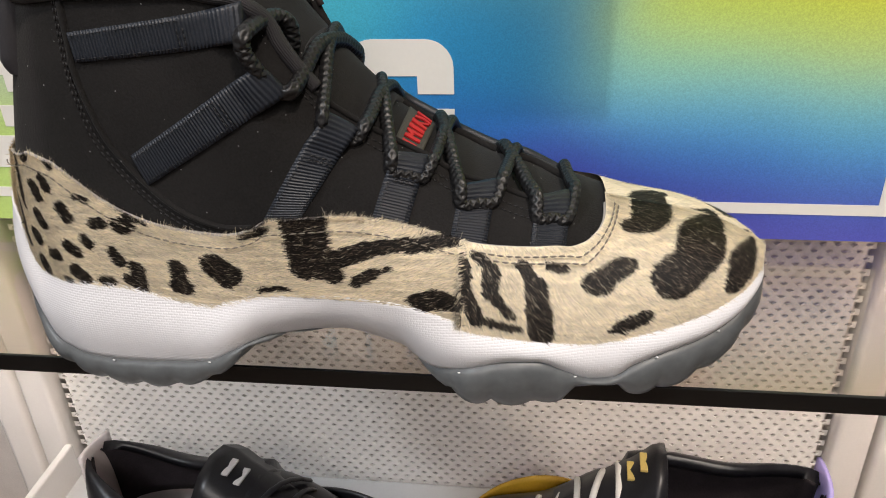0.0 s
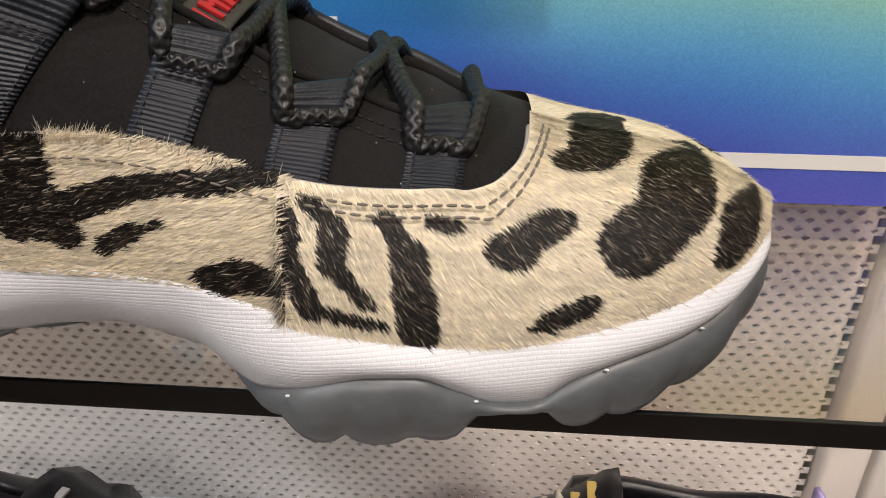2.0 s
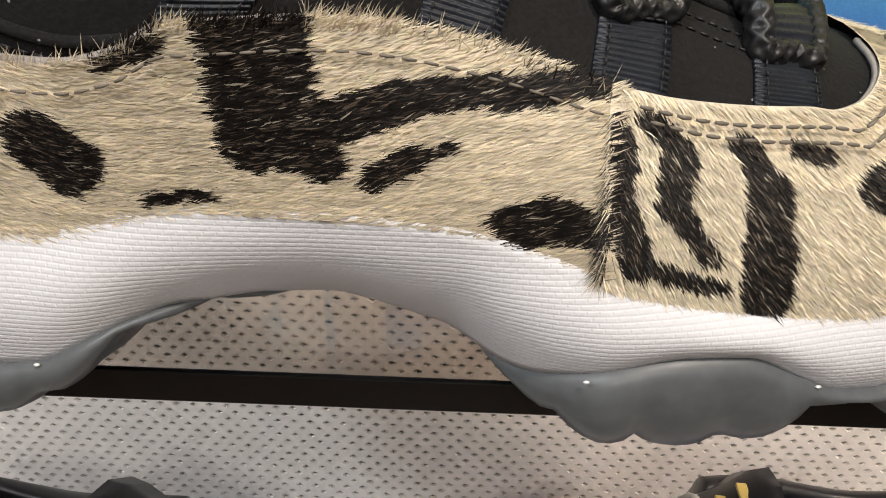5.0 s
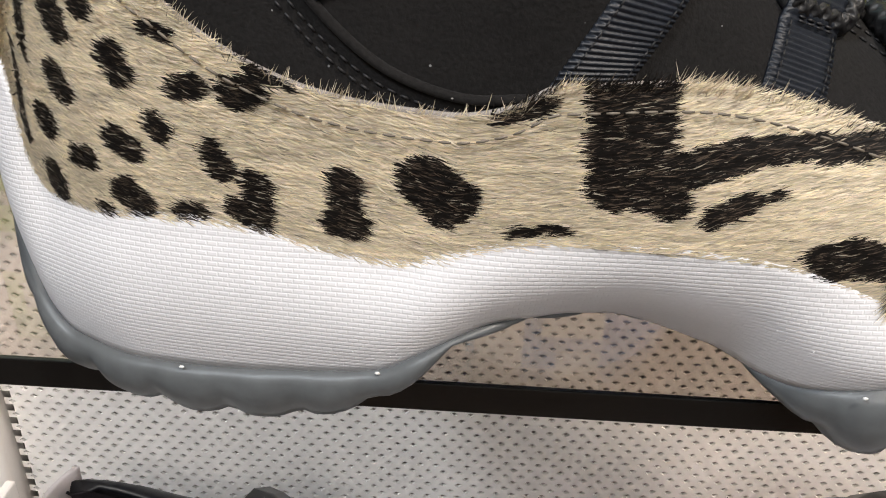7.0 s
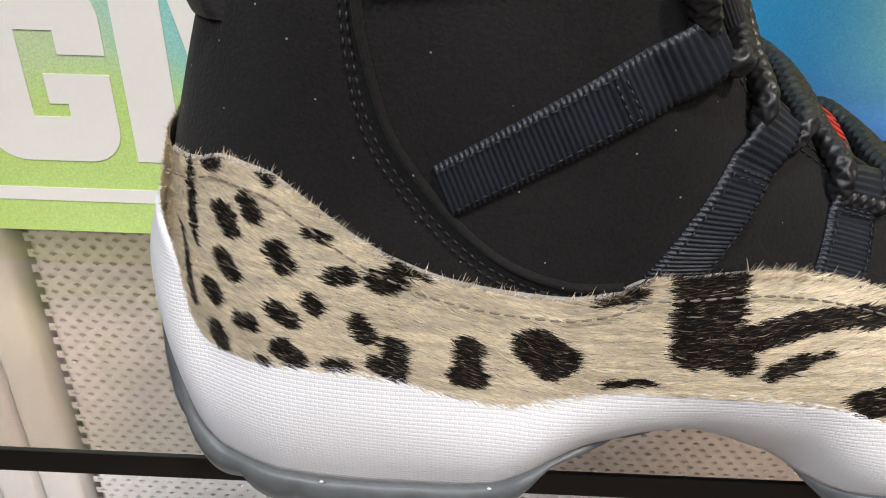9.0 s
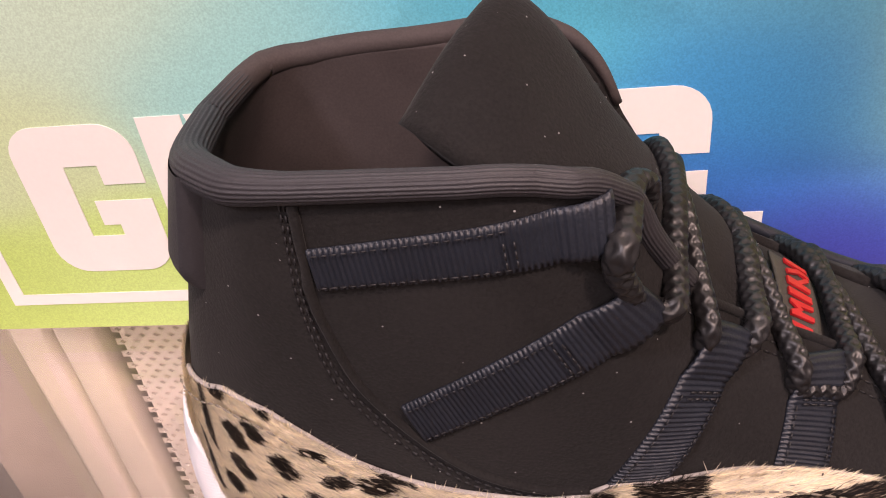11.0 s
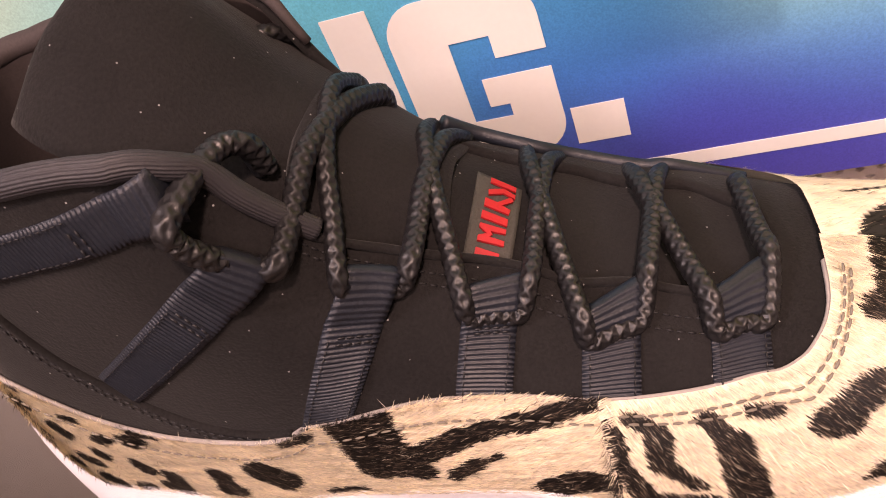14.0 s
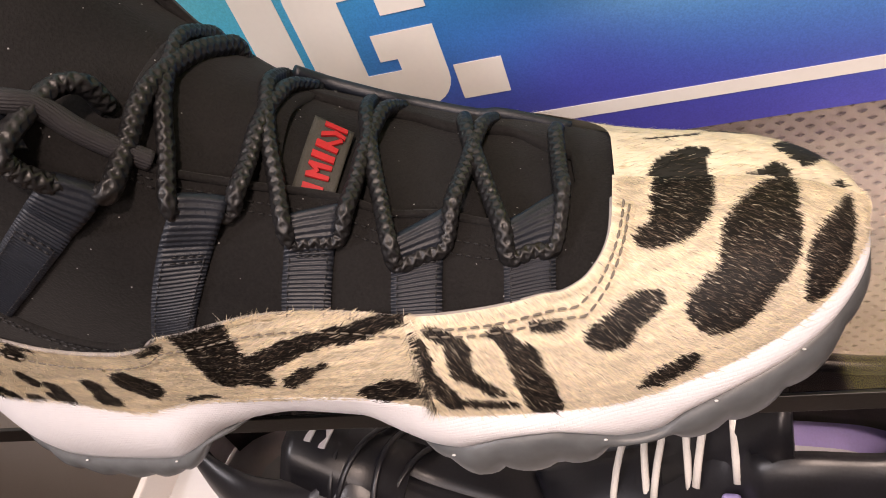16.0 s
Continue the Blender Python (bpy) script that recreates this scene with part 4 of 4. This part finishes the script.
# far edge of the lace panel, a bound strip of webbing
part("far_webbing_edge", tube(spline([q + np.array((0.003, 0.003, -0.0008)) for q in FARS[2:]], 60), 0.0020, 10), NAVY, SHOE, "black webbing at the inner lace panel")

# ---- woven label on the tongue ----
RED = material("red_embroidery", (0.42, 0.012, 0.015), 0.5, spread=0.15, fine=1200)
OLIVE = material("dark_woven_label", (0.045, 0.043, 0.036), 0.7, spread=0.3, fine=1800, bump=0.4)


LABEL_CORNERS = ((.0370, -.1262, .1012), (.0468, -.1262, .0962), (.0490, -.1030, .0998), (.0396, -.1010, .1062))


def make_label():
    c = [np.array((x, y, z + Z0)) for x, y, z in LABEL_CORNERS]
    n = np.cross(c[1] - c[0], c[3] - c[0])
    n = n / np.linalg.norm(n) * (1 if n[2] < 0 else 1)
    n = n if n[1] < 0 or n[2] > 0 else -n
    at = lambda u, v, o: c[0] * (1 - u) * (1 - v) + c[1] * u * (1 - v) + c[2] * u * v + c[3] * (1 - u) * v + n * (o + 0.0012 * math.sin(math.pi * v))
    rows = [[at(u, v, 0.0004) for u in np.linspace(0, 1, 12)] for v in np.linspace(0, 1, 24)]
    ob = part("woven_label", grid(rows), OLIVE, SHOE, "dark woven label with red figures")
    ob.modifiers.new("thickness", "SOLIDIFY").thickness = 0.0008

    def bar(pts):
        bm = bmesh.new()
        vs = [bm.verts.new(at(u, v, 0.0014)) for u, v in pts]
        bm.faces.new(vs)
        got = bmesh.ops.extrude_face_region(bm, geom=list(bm.faces))
        bmesh.ops.translate(bm, vec=-n * 0.0007, verts=[v for v in got["geom"] if isinstance(v, bmesh.types.BMVert)])
        part("red_figure", bm, RED, ob, "red embroidered figure", smooth=False)

    bar([(.22, .06), (.72, .04), (.72, .13), (.22, .15)])
    bar([(.22, .22), (.78, .22), (.78, .27), (.45, .28), (.52, .31), (.45, .34), (.78, .35), (.78, .40), (.22, .40), (.22, .36), (.40, .31), (.22, .27)])
    bar([(.22, .46), (.78, .44), (.78, .52), (.22, .54)])
    bar([(.24, .60), (.78, .58), (.80, .64), (.60, .66), (.84, .76), (.78, .80), (.50, .68), (.24, .69)])
    bar([(.30, .74), (.62, .82), (.86, .80), (.86, .85), (.60, .88), (.28, .80)])
    bar([(.30, .90), (.86, .90), (.86, .96), (.30, .96)])


make_label()


# ---- arch plate ----
def make_shank():
    dark = material("black_carbon_check", (0.012, 0.012, 0.013), 0.25, spread=0.2)
    pale = material("pale_carbon_check", (0.55, 0.58, 0.60), 0.25, spread=0.1)
    xs = np.linspace(-0.022, 0.052, 26)
    bm = bmesh.new()
    for i in range(25):
        for j in range(9):
            quad = []
            for a, b in ((i, j), (i + 1, j), (i + 1, j + 1), (i, j + 1)):
                x = xs[a]
                y = near_y(x) + tuck(x) + 0.002 + b * 0.0042
                quad.append(bm.verts.new((x, y, Z0 + mid_lo(x) - 0.0012 - 0.0010 * b)))
            f = bm.faces.new(quad)
            f.material_index = (i + j) % 2
    part("arch_plate", bm, [dark, pale], SHOE, "checked carbon arch plate", smooth=False)


make_shank()


# ---- glue beads along the sole ----
BEAD = material("clear_glue", (0.75, 0.76, 0.76), 0.25, spread=0.05)
for x in (-.073, -.032, .0623, .1037, .1329, .1555):
    y, h = near_y(x) - 0.0018, mid_lo(x) + 0.0008
    bm = bmesh.new()
    bmesh.ops.create_icosphere(bm, subdivisions=2, radius=0.00042)
    bmesh.ops.scale(bm, vec=(1.4, 0.8, 0.8), verts=bm.verts)
    bmesh.ops.translate(bm, vec=(x, y, h + Z0), verts=bm.verts)
    part("glue_bead", bm, BEAD, SHOE, "small clear glue bead")

# ---- the shelf below ----
DECK_Z = 0.962


def make_deck():
    ob = empty("lower_shelf", (0, -0.06, DECK_Z - 0.02), "pale grey shelf deck carrying more shoes", "shelf")
    part("deck", box((-0.262, -0.20, DECK_Z - 0.02), (0.283, PANEL_Y - 0.001, DECK_Z), 0.002), DECK, ob, smooth=False)
    for x in (-0.264, 0.279):
        part("side_plate", box((x, -0.2, DECK_Z - 0.0199), (x + 0.006, PANEL_Y - 0.014, DECK_Z + 0.03), 0.0015), WHITE_METAL, ob, "white side plate", smooth=False)


make_deck()


def low_shoe(label, place, turn, colours, laces, tall=0.0):
    """A low shoe: sole, upper with an open collar, lining, tongue, heel strip, toe panel and laces."""
    ob = empty("low_shoe", place, label, "shoe", "shoes on the shelf below")
    ob.rotation_euler = (0, 0, radians(turn))
    body, lining, sole, accent, toe, tongue_m, lace_m, mark = colours
    o = np.array(place)
    outline = []
    for t in np.linspace(0, 1, 40):
        wd = 0.047 * (math.sin(math.pi * min(t / 0.24 + 0.02, 1) / 2) ** 0.35) * (1 if t < 0.8 else math.cos((t - 0.8) / 0.2 * math.pi / 2) ** 0.6) * (0.82 + 0.18 * math.sin(math.pi * t))
        outline.append((t * 0.275, max(wd, 0.002)))
    ring = [(x, -w) for x, w in outline] + [(x, w) for x, w in outline[::-1]]
    rows = [[o + np.array((x * s + 0.137 * (1 - s) - 0.137, y * s, z)) for x, y in ring] for s, z in ((0.9, 0.0), (1.0, 0.004), (1.02, 0.018), (1.0, 0.030), (0.96, 0.032))]
    part("sole", grid(rows, close_v=True), sole, ob, "pale rubber sole")
    top = curve([0, .02, .06, .10, .14, .19, .24, .275], [.094 + tall, .086 + tall * 1.2, .074 + tall * 1.4, .082 + tall, .090, .062, .050, .034])
    for side in (-1, 1):
        rows = []
        for x, w in outline:
            hi = top(x)
            inner = 0.42 if x < 0.13 else 0.0
            rows.append([o + np.array((x - 0.137, side * w * (0.97 - (0.97 - inner * 0.7 - 0.2 * (inner > 0)) * q ** 2.2), 0.028 + (hi - 0.028) * math.sin(q * math.pi / 2))) for q in np.linspace(0, 1, 12)])
        b = part("upper", grid(rows), [body, lining], ob)
        m = b.modifiers.new("thickness", "SOLIDIFY")
        m.thickness, m.material_offset = 0.006, 1
    rows = [[o + np.array((x - 0.137, y, z)) for y, z in ((-.028, h - .014), (-.014, h), (0, h + .004), (.014, h), (.028, h - .014))] for x, h in ((.105, .112), (.113, .110), (.125, .101), (.15, .088), (.18, .072))]
    tg = part("tongue", grid(rows), tongue_m, ob, "padded tongue with a small mark")
    tg.modifiers.new("thickness", "SOLIDIFY").thickness = 0.008
    for k in (0, 1):
        part("tongue_mark", box(o + np.array((-.020 + .008 * k, -.007, .1085 - .0065 * k)), o + np.array((-.015 + .008 * k, .007, .1100 - .0065 * k)), 0.0004), mark, tg, "plain mark", smooth=False)
    rows = [[o + np.array((-0.139 + 0.02 * (h - .03) + 0.0015 * (abs(y) / .012) ** 2, y, h)) for y in np.linspace(-.014, .014, 7)] for h in np.linspace(.032, .098 + tall, 8)]
    part("heel_strip", grid(rows), accent, ob, "coloured heel strip").modifiers.new("thickness", "SOLIDIFY").thickness = 0.003
    for s in (-1, 1):
        rows = [[o + np.array((x - 0.137, s * (wd * 0.99 + 0.001), z)) for z in np.linspace(.034, .034 + .020 * math.sin(math.pi * (x - .12) / .13), 6)] for x, wd in [(x, np.interp(x, [v[0] for v in outline], [v[1] for v in outline])) for x in np.linspace(.125, .245, 18)]]
        part("side_panel", grid(rows), toe, ob, "coloured side panel").modifiers.new("thickness", "SOLIDIFY").thickness = 0.002
    for k in range(laces):
        x = 0.135 + 0.014 * k
        h = top(x) + 0.008
        pts = [o + np.array((x - 0.137 + 0.010 * (k % 2) * t, 0.03 * t, h - 0.020 * t * t)) for t in np.linspace(-1, 1, 9)]
        part("lace", tube(pts, 0.0024, 8, flat=0.5), lace_m, ob, "flat lace")
    return ob


SATIN = material("black_satin", (0.010, 0.010, 0.013), 0.35, spread=0.4, scale=60)
PLUSH = material("dark_plush_lining", (0.018, 0.012, 0.016), 0.85, spread=0.6, scale=120, fine=900)
LILAC = material("lilac_leather", (0.42, 0.36, 0.72), 0.5, spread=0.08)
PINKISH = material("pale_pink_white_sole", (0.66, 0.60, 0.60), 0.5, spread=0.05)
YELLOW = material("mustard_leather", (0.60, 0.36, 0.03), 0.5, spread=0.1)
MAROON = material("dark_red_leather", (0.24, 0.02, 0.03), 0.5, spread=0.15)
WHITE_LACE = material("white_cotton_lace", (0.70, 0.68, 0.64), 0.8, spread=0.08, fine=900)
GOLD = material("gold_thread", (0.50, 0.38, 0.12), 0.4, spread=0.15)
GREY_MARK = material("pale_grey_print", (0.55, 0.53, 0.53), 0.5, spread=0.1)

low_shoe("black low shoe with dark lining and pale sole", (-0.078, -0.050, DECK_Z), -12, (SATIN, PLUSH, PINKISH, PINKISH, SATIN, SATIN, SATIN, GREY_MARK), 4).scale = (0.9, 1, 0.88)
LILAC_SHOE = low_shoe("black and lilac low shoe with white laces and plush lining", (0.136, -0.050, DECK_Z), 177, (SATIN, PLUSH, LILAC, LILAC, YELLOW, SATIN, WHITE_LACE, GOLD), 6, 0.014)
LILAC_SHOE.scale = (0.8, 1, 1.14)
# a patched tag of coloured leather on its outer side
for dx, wide, mat, say in ((-.004, .012, LILAC, "lilac leather patch"), (.009, .010, WHITE_LACE, "white leather patch"), (.020, .008, MAROON, "dark red leather patch"), (.032, .014, YELLOW, "mustard leather patch")):
    place = np.array(LILAC_SHOE.location) + np.array((dx, 0.034, 0.062 - dx * 0.5))
    part("leather_patch", box(place, place + np.array((wide, 0.014, 0.016)), 0.003), mat, LILAC_SHOE, say)
